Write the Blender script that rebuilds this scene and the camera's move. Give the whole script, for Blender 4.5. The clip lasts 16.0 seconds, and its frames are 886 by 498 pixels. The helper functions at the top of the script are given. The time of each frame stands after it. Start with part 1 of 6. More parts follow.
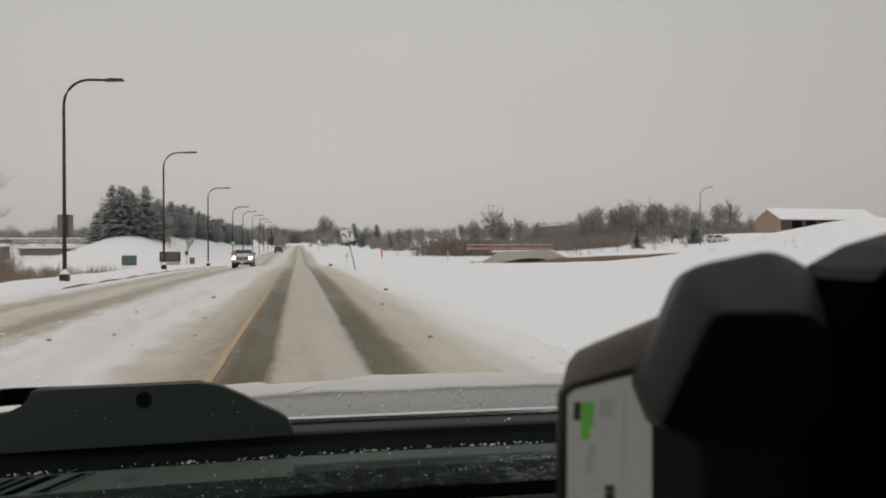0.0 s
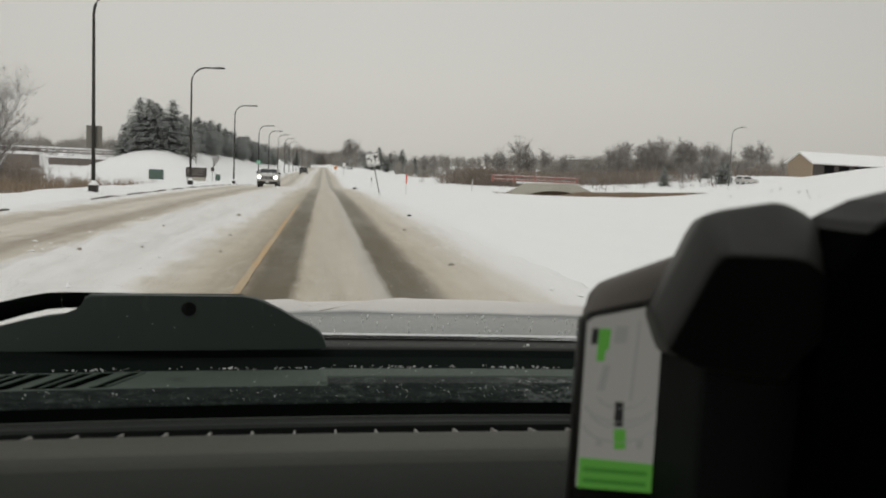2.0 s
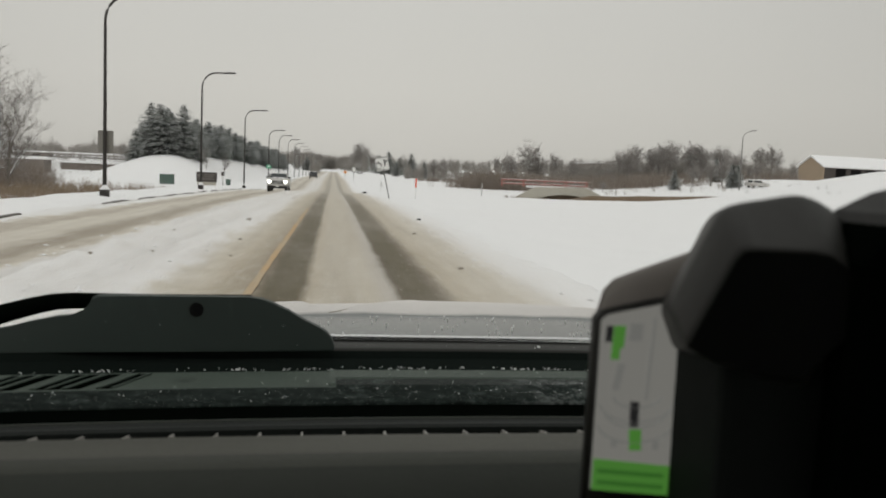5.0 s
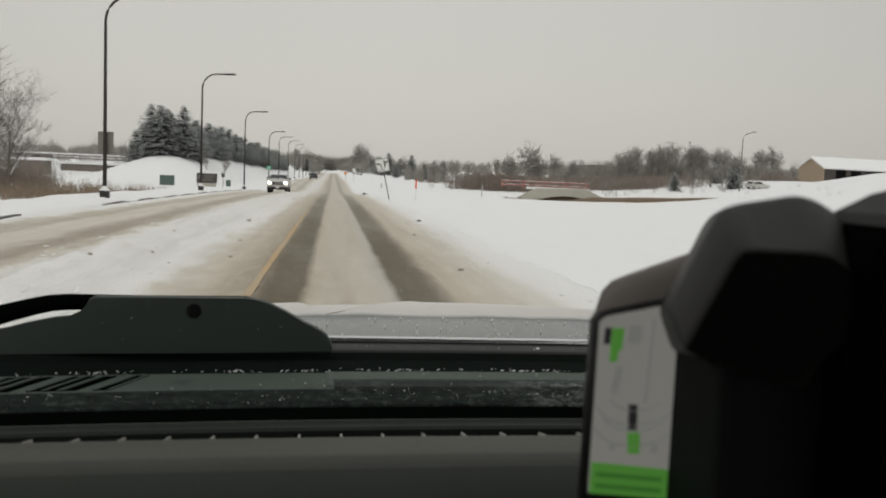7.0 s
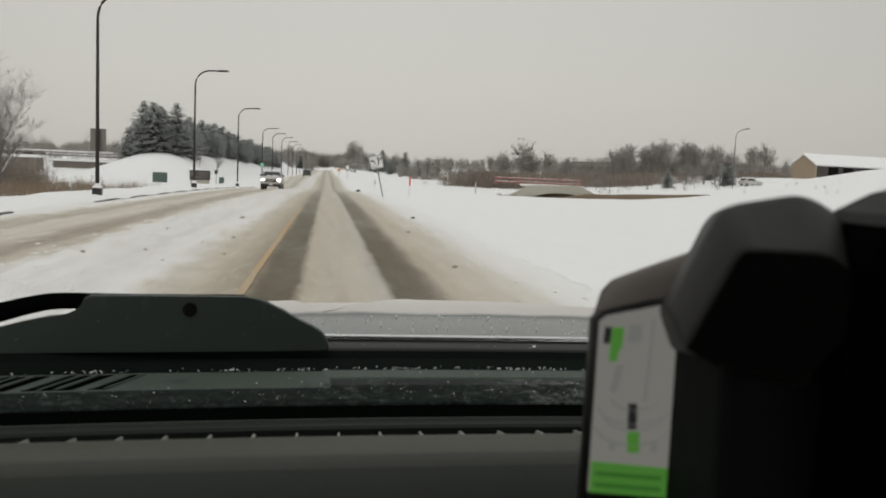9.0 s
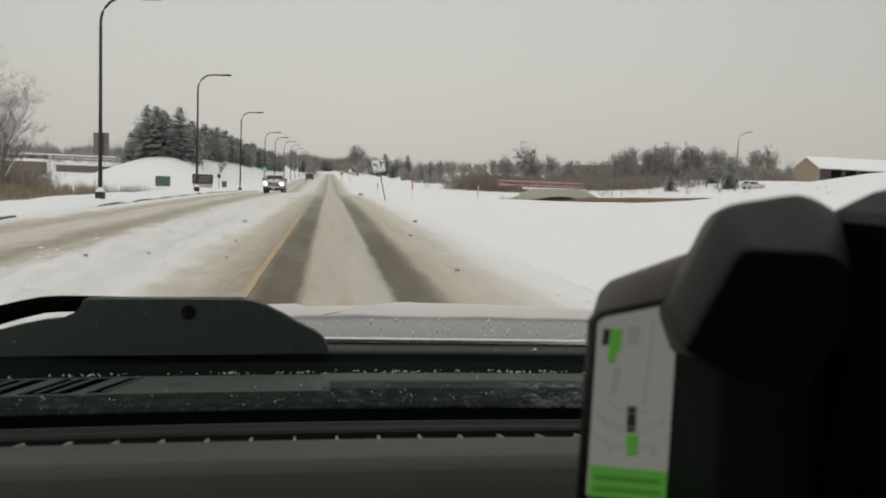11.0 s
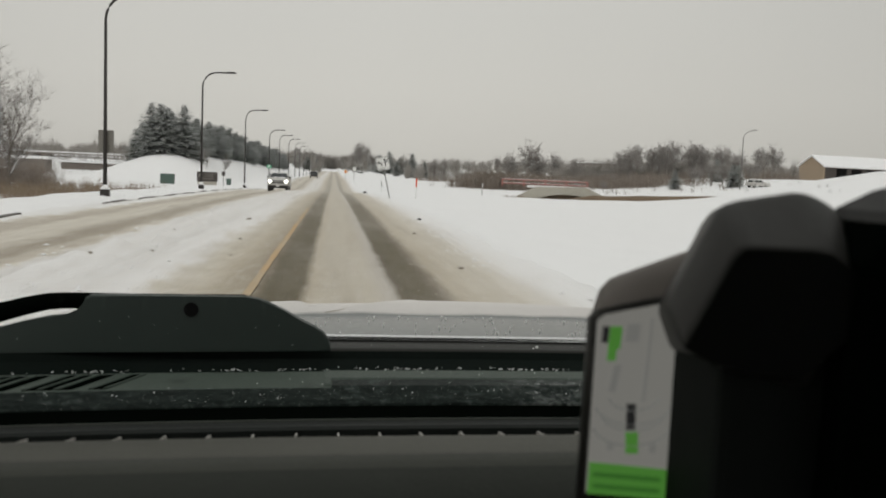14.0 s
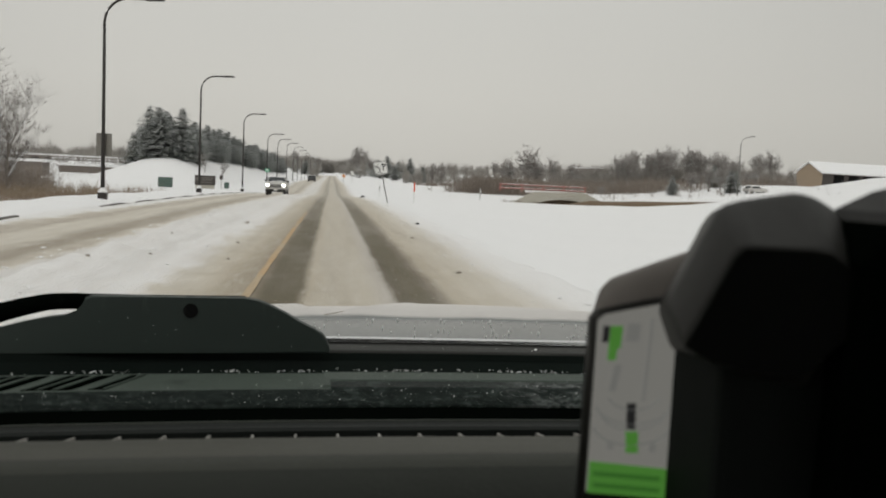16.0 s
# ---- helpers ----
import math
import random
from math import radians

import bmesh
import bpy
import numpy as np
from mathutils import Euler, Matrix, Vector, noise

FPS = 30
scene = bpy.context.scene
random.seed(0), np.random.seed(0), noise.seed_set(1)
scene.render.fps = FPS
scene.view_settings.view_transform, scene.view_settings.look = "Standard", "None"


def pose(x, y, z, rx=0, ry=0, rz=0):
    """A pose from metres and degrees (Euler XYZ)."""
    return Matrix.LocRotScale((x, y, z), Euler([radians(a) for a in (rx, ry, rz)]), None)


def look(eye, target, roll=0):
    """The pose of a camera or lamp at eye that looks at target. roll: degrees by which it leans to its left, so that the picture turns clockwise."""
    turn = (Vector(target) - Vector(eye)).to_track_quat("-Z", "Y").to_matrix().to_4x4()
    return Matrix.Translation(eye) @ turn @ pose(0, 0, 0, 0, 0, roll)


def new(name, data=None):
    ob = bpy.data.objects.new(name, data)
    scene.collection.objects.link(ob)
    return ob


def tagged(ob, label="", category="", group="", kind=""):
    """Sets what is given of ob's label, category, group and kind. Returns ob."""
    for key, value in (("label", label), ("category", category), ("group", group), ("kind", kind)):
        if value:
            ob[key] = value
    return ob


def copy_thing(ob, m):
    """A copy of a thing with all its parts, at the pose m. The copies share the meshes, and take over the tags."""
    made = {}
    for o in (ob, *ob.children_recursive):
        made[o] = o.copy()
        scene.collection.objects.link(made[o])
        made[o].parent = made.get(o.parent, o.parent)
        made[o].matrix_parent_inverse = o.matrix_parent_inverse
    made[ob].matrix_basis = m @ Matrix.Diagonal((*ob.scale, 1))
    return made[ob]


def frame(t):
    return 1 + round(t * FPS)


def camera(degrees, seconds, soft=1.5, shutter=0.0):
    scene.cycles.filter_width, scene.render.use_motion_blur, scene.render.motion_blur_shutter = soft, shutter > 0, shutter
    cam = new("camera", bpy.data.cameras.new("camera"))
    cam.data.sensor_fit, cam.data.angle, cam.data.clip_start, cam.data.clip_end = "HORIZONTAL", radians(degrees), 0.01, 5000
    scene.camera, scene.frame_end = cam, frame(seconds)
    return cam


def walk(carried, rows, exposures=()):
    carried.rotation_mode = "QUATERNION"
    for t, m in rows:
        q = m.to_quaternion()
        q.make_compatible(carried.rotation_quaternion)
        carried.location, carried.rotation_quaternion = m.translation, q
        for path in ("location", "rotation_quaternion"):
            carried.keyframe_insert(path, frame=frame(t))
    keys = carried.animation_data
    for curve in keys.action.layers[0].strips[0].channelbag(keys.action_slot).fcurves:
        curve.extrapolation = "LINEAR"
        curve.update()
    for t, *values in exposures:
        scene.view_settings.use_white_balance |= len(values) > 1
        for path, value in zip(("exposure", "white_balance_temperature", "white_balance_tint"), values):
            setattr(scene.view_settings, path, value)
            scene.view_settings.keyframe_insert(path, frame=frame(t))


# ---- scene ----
cam = camera(58.0, 16.0, soft=1.5)
cam.data.dof.use_dof = True
cam.data.dof.focus_distance = 2.6
cam.data.dof.aperture_fstop = 7.0

ROWS = [
    (0.0, 0.0196, 0.0342, 1.4209, 89.80, 0.20, -10.27),
    (0.5, 0.0042, 0.0055, 1.4111, 89.79, -2.20, -9.60),
    (1.0, -0.0096, -0.0028, 1.4130, 91.35, -1.60, -11.74),
    (1.5, -0.0165, -0.0159, 1.4109, 91.51, -2.30, -11.68),
    (1.6, -0.0154, -0.0161, 1.4120, 91.03, -2.31, -11.46),
    (1.8, -0.0109, -0.0171, 1.4164, 89.03, -2.37, -10.54),
    (2.0, -0.0010, -0.0193, 1.4262, 84.62, -2.50, -8.50),
    (2.5, 0.0038, -0.0047, 1.4123, 85.00, -2.67, -7.49),
    (3.0, 0.0051, -0.0040, 1.4164, 85.03, -2.56, -7.52),
    (3.5, 0.0030, -0.0069, 1.4181, 84.80, -2.48, -7.63),
    (4.0, 0.0004, -0.0078, 1.4182, 84.81, -2.43, -7.80),
    (6.5, 0.0034, -0.0017, 1.4197, 85.01, -2.38, -7.82),
    (7.0, 0.0040, -0.0013, 1.4184, 84.98, -2.43, -7.81),
    (7.5, 0.0018, -0.0023, 1.4193, 84.91, -2.52, -7.95),
    (8.0, 0.0008, 0.0008, 1.4214, 84.72, -2.30, -8.23),
    (8.5, -0.0001, -0.0003, 1.4183, 84.92, -2.61, -8.23),
    (9.0, -0.0000, -0.0000, 1.4200, 84.78, -2.40, -8.26),
    (11.5, 0.0056, 0.0059, 1.4164, 85.06, -2.37, -8.02),
    (12.0, 0.0040, 0.0034, 1.4153, 85.07, -2.62, -8.08),
    (12.5, 0.0043, 0.0057, 1.4181, 84.96, -2.38, -8.08),
    (13.0, 0.0036, 0.0042, 1.4183, 85.00, -2.42, -8.13),
    (13.5, 0.0047, 0.0025, 1.4215, 84.77, -2.30, -8.05),
    (14.0, 0.0079, 0.0045, 1.4174, 84.87, -2.41, -7.78),
    (14.5, 0.0103, 0.0081, 1.4184, 84.56, -2.30, -7.72),
    (15.0, 0.0068, 0.0062, 1.4189, 84.86, -2.22, -7.90),
    (15.5, 0.0069, 0.0042, 1.4180, 84.93, -2.46, -7.87),
    (16.0, 0.0049, 0.0018, 1.4140, 85.21, -2.66, -7.93),
]
EXPO = ((0.0, -0.18, 6500, 15), (1.6, -0.18, 6500, 15), (2.0, 0.0, 6500, 11), (16.0, 0.0, 6500, 11))

walk(cam, [(r[0], pose(*r[1:])) for r in ROWS], EXPO)

# ---- world and light: a closed overcast sky, brightest overhead ----
world = bpy.data.worlds.new("overcast_sky")
scene.world = world
world.use_nodes = True
wn, wl = world.node_tree.nodes, world.node_tree.links
wn.clear()
w_out = wn.new("ShaderNodeOutputWorld")
w_bg = wn.new("ShaderNodeBackground")
w_sky = wn.new("ShaderNodeTexSky")
w_sky.sky_type, w_sky.sun_disc = "NISHITA", False
w_sky.sun_elevation, w_sky.sun_rotation = radians(28), radians(150)
w_grey = wn.new("ShaderNodeHueSaturation")
w_grey.inputs["Saturation"].default_value = 0.05
w_grey.inputs["Value"].default_value = 0.1
w_co = wn.new("ShaderNodeTexCoord")
w_sep = wn.new("ShaderNodeSeparateXYZ")
w_ramp = wn.new("ShaderNodeValToRGB")
w_ramp.color_ramp.elements[0].position, w_ramp.color_ramp.elements[0].color = 0.0, (0.560, 0.535, 0.490, 1)
w_ramp.color_ramp.elements[1].position, w_ramp.color_ramp.elements[1].color = 1.0, (1.12, 1.11, 1.07, 1)
e = w_ramp.color_ramp.elements.new(0.10); e.color = (0.615, 0.592, 0.545, 1)
e = w_ramp.color_ramp.elements.new(0.32); e.color = (0.620, 0.612, 0.580, 1)
w_noise = wn.new("ShaderNodeTexNoise")
w_noise.inputs["Scale"].default_value, w_noise.inputs["Detail"].default_value = 1.6, 3.0
w_map = wn.new("ShaderNodeMapRange")
w_map.inputs["To Min"].default_value, w_map.inputs["To Max"].default_value = 0.93, 1.07
w_mul = wn.new("ShaderNodeMix"); w_mul.data_type, w_mul.blend_type = "RGBA", "MULTIPLY"
w_mul.inputs[0].default_value = 1.0
w_mix = wn.new("ShaderNodeMix"); w_mix.data_type = "RGBA"
w_mix.inputs[0].default_value = 0.08
wl.new(w_co.outputs["Generated"], w_sep.inputs[0])
wl.new(w_sep.outputs["Z"], w_ramp.inputs[0])
wl.new(w_co.outputs["Generated"], w_noise.inputs["Vector"])
wl.new(w_noise.outputs["Fac"], w_map.inputs["Value"])
w_dot = wn.new("ShaderNodeVectorMath"); w_dot.operation = "DOT_PRODUCT"
w_dot.inputs[1].default_value = (0.06, 0.98, 0.18)
w_lobe = wn.new("ShaderNodeMapRange")
for key, value in (("From Min", 0.80), ("From Max", 1.0), ("To Min", 0.90), ("To Max", 1.03)):
    w_lobe.inputs[key].default_value = value
w_both = wn.new("ShaderNodeMath"); w_both.operation = "MULTIPLY"
wl.new(w_co.outputs["Generated"], w_dot.inputs[0])
wl.new(w_dot.outputs["Value"], w_lobe.inputs["Value"])
wl.new(w_map.outputs["Result"], w_both.inputs[0])
wl.new(w_lobe.outputs["Result"], w_both.inputs[1])
wl.new(w_ramp.outputs["Color"], w_mul.inputs[6])
wl.new(w_both.outputs[0], w_mul.inputs[7])
wl.new(w_sky.outputs["Color"], w_grey.inputs["Color"])
wl.new(w_mul.outputs[2], w_mix.inputs[6])
wl.new(w_grey.outputs["Color"], w_mix.inputs[7])
wl.new(w_mix.outputs[2], w_bg.inputs["Color"])
w_bg.inputs["Strength"].default_value = 1.0
wl.new(w_bg.outputs[0], w_out.inputs[0])

sun = new("sun", bpy.data.lights.new("sun", "SUN"))
sun.data.energy, sun.data.angle, sun.data.color = 0.45, radians(40), (1.0, 0.97, 0.93)
sun.matrix_world = look((0, 0, 50), (20, 40, 20))


# ---- materials ----
class Mat:
    """A small builder for one Principled material."""

    def __init__(self, name, color=(0.5, 0.5, 0.5), rough=0.6, metal=0.0, **more):
        self.m = bpy.data.materials.new(name)
        self.m.use_nodes = True
        self.n, self.l = self.m.node_tree.nodes, self.m.node_tree.links
        self.b = self.n["Principled BSDF"]
        self.b.inputs["Base Color"].default_value = (*color, 1)
        self.b.inputs["Roughness"].default_value = rough
        self.b.inputs["Metallic"].default_value = metal
        for key, value in more.items():
            self.b.inputs[key.replace("_", " ")].default_value = value
        self.co = self.n.new("ShaderNodeTexCoord")

    def noise(self, scale, detail=4.0, stretch=(1, 1, 1), rough=0.55, distortion=0.0):
        mp = self.n.new("ShaderNodeMapping")
        mp.inputs["Scale"].default_value = stretch
        self.l.new(self.co.outputs["Object"], mp.inputs["Vector"])
        t = self.n.new("ShaderNodeTexNoise")
        t.inputs["Scale"].default_value, t.inputs["Detail"].default_value = scale, detail
        t.inputs["Roughness"].default_value, t.inputs["Distortion"].default_value = rough, distortion
        self.l.new(mp.outputs[0], t.inputs["Vector"])
        return t.outputs["Fac"]

    def ramp(self, fac, stops):
        r = self.n.new("ShaderNodeValToRGB")
        els = r.color_ramp.elements
        els[0].position, els[0].color = stops[0][0], (*stops[0][1], 1)
        els[1].position, els[1].color = stops[-1][0], (*stops[-1][1], 1)
        for p, c in stops[1:-1]:
            els.new(p).color = (*c, 1)
        self.l.new(fac, r.inputs[0])
        return r.outputs[0]

    def mix(self, fac, a, b, blend="MIX"):
        x = self.n.new("ShaderNodeMix")
        x.data_type, x.blend_type = "RGBA", blend
        for sock, v in ((x.inputs[0], fac), (x.inputs[6], a), (x.inputs[7], b)):
            if isinstance(v, (int, float)):
                sock.default_value = v
            elif isinstance(v, tuple):
                sock.default_value = (*v, 1)
            else:
                self.l.new(v, sock)
        return x.outputs[2]

    def math(self, op, a, b=0.0, c=0.0):
        x = self.n.new("ShaderNodeMath")
        x.operation = op
        for sock, v in zip(x.inputs, (a, b, c)):
            if isinstance(v, (int, float)):
                sock.default_value = v
            else:
                self.l.new(v, sock)
        return x.outputs[0]

    def color(self, sock):
        self.l.new(sock, self.b.inputs["Base Color"])
        return self

    def rough(self, sock):
        self.l.new(sock, self.b.inputs["Roughness"])
        return self

    def bump(self, height, strength=0.3, distance=0.02):
        x = self.n.new("ShaderNodeBump")
        x.inputs["Strength"].default_value, x.inputs["Distance"].default_value = strength, distance
        self.l.new(height, x.inputs["Height"])
        self.l.new(x.outputs[0], self.b.inputs["Normal"])
        return self

    def axis(self, name, source="Object"):
        s = self.n.new("ShaderNodeSeparateXYZ")
        self.l.new(self.co.outputs[source], s.inputs[0])
        return s.outputs[name]

    def up(self):
        g = self.n.new("ShaderNodeNewGeometry")
        s = self.n.new("ShaderNodeSeparateXYZ")
        self.l.new(g.outputs["Normal"], s.inputs[0])
        return s.outputs["Z"]


def plain(name, color, rough=0.6, metal=0.0, grain=30.0, vary=0.12, bump=0.0, **more):
    """A surface of one paint or plastic with grain and faint blotches."""
    k = Mat(name, color, rough, metal, **more)
    f = k.noise(grain, 5)
    g = k.noise(grain / 9, 3)
    lo, hi = tuple(c * (1 - vary) for c in color), tuple(min(1, c * (1 + vary)) for c in color)
    k.color(k.mix(k.math("MULTIPLY_ADD", g, 0.6, k.math("MULTIPLY", f, 0.4)), lo, hi))
    k.rough(k.math("MULTIPLY_ADD", f, 0.2, rough - 0.1))
    if bump:
        k.bump(f, bump, 0.004)
    return k.m


SNOW = (0.86, 0.86, 0.87)


def snow_material():
    k = Mat("snow", SNOW, 0.75)
    big, mid, fine = k.noise(0.06, 3), k.noise(0.9, 5), k.noise(14, 4)
    c = k.mix(k.math("MULTIPLY", big, 0.7), (0.88, 0.88, 0.885), (0.80, 0.80, 0.81))
    c = k.mix(k.math("MULTIPLY", mid, 0.35), c, (0.78, 0.77, 0.76))
    k.color(c)
    k.bump(k.math("MULTIPLY_ADD", fine, 0.25, mid), 0.35, 0.06)
    return k.m


def slush_material():
    """Road across its width: kerb snow, oncoming lane, ploughed middle, two bare wheel tracks, verge."""
    k = Mat("road_slush", (0.4, 0.38, 0.33), 0.55, 0.0, Specular_IOR_Level=0.12)
    x = k.axis("X")
    wob = k.math("SUBTRACT", k.noise(0.5, 4, (1, 0.10, 1)), 0.5)
    fine = k.math("SUBTRACT", k.noise(5.0, 5, (1, 0.10, 1), 0.65), 0.5)
    loosen = k.n.new("ShaderNodeMapRange")
    for key, value in (("From Min", -2.2), ("From Max", -0.9), ("To Min", 1.0), ("To Max", 0.11)):
        loosen.inputs[key].default_value = value
    k.l.new(x, loosen.inputs["Value"])
    ragged = k.math("SUBTRACT", k.noise(1.7, 6, (1, 0.45, 1), 0.7), 0.5)
    wander = k.math("ADD", k.math("MULTIPLY", wob, 0.9), k.math("MULTIPLY", ragged, 1.3))
    xx = k.math("ADD", x, k.math("MULTIPLY_ADD", wander, loosen.outputs["Result"], k.math("MULTIPLY", fine, 0.07)))
    fac = k.math("DIVIDE", k.math("ADD", xx, 8.2), 12.0)
    asph, tan, pale, sno = (0.137, 0.116, 0.073), (0.525, 0.468, 0.376), (0.665, 0.622, 0.545), (0.84, 0.825, 0.81)
    brown, mud = (0.52, 0.47, 0.40), (0.41, 0.365, 0.30)

    def at(v):
        return (v + 8.2) / 12.0

    mid = (0.560, 0.512, 0.430)
    stops = [(0.0, sno), (at(-7.40), sno), (at(-7.15), pale), (at(-6.85), brown), (at(-6.5), brown), (at(-6.2), pale),
             (at(-5.55), pale), (at(-5.15), mud), (at(-4.75), mud), (at(-4.5), brown), (at(-4.25), pale), (at(-4.05), sno), (at(-2.05), sno),
             (at(-1.75), pale), (at(-1.35), tan), (at(-1.0), (0.40, 0.35, 0.27)), (at(-0.86), (0.27, 0.23, 0.17)), (at(-0.77), asph), (at(-0.36), asph),
             (at(-0.24), tan), (at(-0.05), mid), (at(0.50), mid), (at(0.74), (0.56, 0.525, 0.48)), (at(0.85), asph), (at(1.20), asph),
             (at(1.34), (0.21, 0.18, 0.135)), (at(1.55), tan), (at(2.2), pale), (at(2.85), sno), (1.0, sno)]
    c = k.ramp(fac, stops)
    rut = [(0.0, (0,) * 3), (at(-3.95), (0,) * 3), (at(-3.82), (1,) * 3), (at(-3.66), (1,) * 3), (at(-3.52), (0,) * 3),
           (at(-2.95), (0,) * 3), (at(-2.82), (0.9,) * 3), (at(-2.70), (0.9,) * 3), (at(-2.58), (0,) * 3), (1.0, (0,) * 3)]
    broken = k.ramp(k.noise(0.5, 4, (1, 0.3, 1)), [(0.40, (0, 0, 0)), (0.55, (0.65,) * 3)])
    c = k.mix(k.math("MULTIPLY", k.ramp(fac, rut), broken), c, (0.77, 0.765, 0.75), "MULTIPLY")
    # the colour blends towards pale tan with distance along the road
    far_blend = k.n.new("ShaderNodeMapRange")
    for key, value in (("From Min", 14.0), ("From Max", 85.0), ("To Min", 0.0), ("To Max", 0.55)):
        far_blend.inputs[key].default_value = value
    k.l.new(k.math("ADD", k.axis("Y"), k.math("MULTIPLY", wob, 30.0)), far_blend.inputs["Value"])
    c = k.mix(far_blend.outputs["Result"], c, (0.60, 0.56, 0.495))
    grit = k.noise(38, 4, (1, 0.25, 1), 0.7)
    c = k.mix(k.math("MULTIPLY", k.math("GREATER_THAN", grit, 0.66), 0.35), c, (0.2, 0.175, 0.14))
    patch = k.noise(0.35, 5, (1, 0.35, 1), 0.6)
    c = k.mix(k.ramp(patch, [(0.45, (0, 0, 0)), (0.78, (0.25, 0.25, 0.25))]), c, (0.66, 0.63, 0.585), "LIGHTEN")
    streak = k.noise(1.6, 6, (1.6, 0.08, 1), 0.6)
    c = k.mix(k.ramp(streak, [(0.38, (0, 0, 0)), (0.64, (0.22,) * 3)]), c, (0.40, 0.345, 0.28), "MULTIPLY")
    heap = k.noise(2.6, 6, (1, 0.6, 1), 0.65)
    c = k.mix(k.ramp(heap, [(0.46, (0, 0, 0)), (0.70, (0.34,) * 3)]), c, (0.76, 0.73, 0.69), "MULTIPLY")
    crumb = k.noise(7.0, 6, (1, 0.22, 1), 0.7)
    loose = k.ramp(c, [(0.12, (0.08,) * 3), (0.35, (1, 1, 1))])
    c = k.mix(k.math("MULTIPLY", k.ramp(crumb, [(0.50, (0, 0, 0)), (0.72, (0.32,) * 3)]), loose), c, (0.78, 0.75, 0.71), "LIGHTEN")
    # clean snow creeps in from the verge and lies along the ploughed middle
    drift = k.ramp(fac, [(0.0, (0.6,) * 3), (at(-7.5), (0.5,) * 3), (at(-7.1), (0,) * 3), (at(-4.0), (0,) * 3), (at(-3.6), (0.30,) * 3), (at(-2.4), (0.28,) * 3), (at(-1.8), (0,) * 3), (at(2.40), (0,) * 3), (at(2.80), (0.40,) * 3), (at(3.15), (0.92,) * 3), (1.0, (1,) * 3)])
    c = k.mix(drift, c, (0.862, 0.858, 0.856))
    k.color(c)
    wet = k.ramp(fac, [(0, (0.7,) * 3), (at(-0.86), (0.65,) * 3), (at(-0.76), (0.58,) * 3), (at(-0.36), (0.58,) * 3), (at(-0.2), (0.65,) * 3),
                       (at(0.7), (0.65,) * 3), (at(0.9), (0.58,) * 3), (at(1.3), (0.58,) * 3), (at(1.5), (0.68,) * 3), (1, (0.75,) * 3)])
    k.rough(wet)
    k.bump(k.math("MULTIPLY_ADD", grit, 0.4, k.math("ADD", fine, crumb)), 0.7, 0.06)
    return k.m


def frosted(name, dark, light, snow_at=0.25, amount=0.8, scale=3.0):
    """Bark or needles with snow lying on what faces up."""
    k = Mat(name, dark, 0.8)
    f = k.noise(scale, 4)
    base = k.mix(f, dark, light)
    s = k.math("ADD", k.up(), k.math("MULTIPLY_ADD", k.noise(scale * 1.7, 3), 1.1, -0.55))
    mask = k.ramp(s, [(snow_at, (0, 0, 0)), (min(1.0, snow_at + 0.25), (amount,) * 3)])
    k.color(k.mix(mask, base, (0.80, 0.81, 0.82)))
    return k.m


def bonnet_material():
    """Silver paint, dark and smooth near the screen, pale and rough further forward."""
    k = Mat("silver_paint_pale_forward", (0.3, 0.31, 0.32), 0.3, 0.0, Specular_IOR_Level=0.20)
    edge = k.math("ADD", k.axis("Y"), k.math("MULTIPLY_ADD", k.noise(3.0, 3), 0.05, -0.025))
    fore_mask = k.ramp(k.math("DIVIDE", k.math("SUBTRACT", edge, 1.40), 0.5), [(0.0, (0, 0, 0)), (0.40, (0.0,) * 3), (0.44, (0.85,) * 3), (1.0, (1, 1, 1))])
    spots = k.noise(60, 3)
    rear_tone = k.mix(spots, (0.105, 0.115, 0.112), (0.140, 0.150, 0.146))
    k.color(k.mix(fore_mask, rear_tone, k.mix(k.noise(9, 4), (0.70, 0.67, 0.645), (0.60, 0.575, 0.55))))
    k.rough(k.mix(fore_mask, (0.22,) * 3, (0.62,) * 3))
    return k.m


M_BONNET = bonnet_material()
M_SNOW = snow_material()
M_ROAD = slush_material()


def worn_line():
    """Yellow paint, scuffed and partly under tan slush."""
    k = Mat("worn_yellow_line", (0.45, 0.27, 0.1), 0.65)
    wear = k.ramp(k.noise(1.4, 5, (1, 0.25, 1), 0.65), [(0.34, (0.10,) * 3), (0.60, (0.90,) * 3)])
    k.color(k.mix(wear, k.mix(k.noise(9, 3), (0.54, 0.32, 0.125), (0.46, 0.28, 0.115)), (0.42, 0.34, 0.23)))
    return k.m


M_YELLOW = worn_line()
M_NEEDLE = frosted("snowy_needles", (0.028, 0.041, 0.023), (0.072, 0.092, 0.056), 0.46, 0.48, 2.2)
M_SOIL = plain("brown_creek_bank", (0.16, 0.115, 0.075), 0.9, 0.0, 3, 0.3, 0.3)
M_NEEDLE3 = frosted("snow_laden_needles", (0.028, 0.038, 0.023), (0.068, 0.083, 0.054), 0.46, 0.46, 2.6)
M_NEEDLE2 = frosted("far_needles", (0.05, 0.058, 0.05), (0.12, 0.13, 0.11), 0.35, 0.6, 0.9)
M_BARK = frosted("frosted_bark", (0.10, 0.085, 0.072), (0.21, 0.185, 0.165), 0.30, 0.72, 2.0)
M_TWIG = frosted("brown_twigs", (0.150, 0.122, 0.100), (0.285, 0.238, 0.198), 0.55, 0.45, 0.25)
# base colour lightened so that it holds the snowfall haze over far woods
M_HAZETWIG = frosted("haze_paled_grey_twigs", (0.20, 0.184, 0.165), (0.34, 0.315, 0.288), 0.5, 0.4, 0.1)
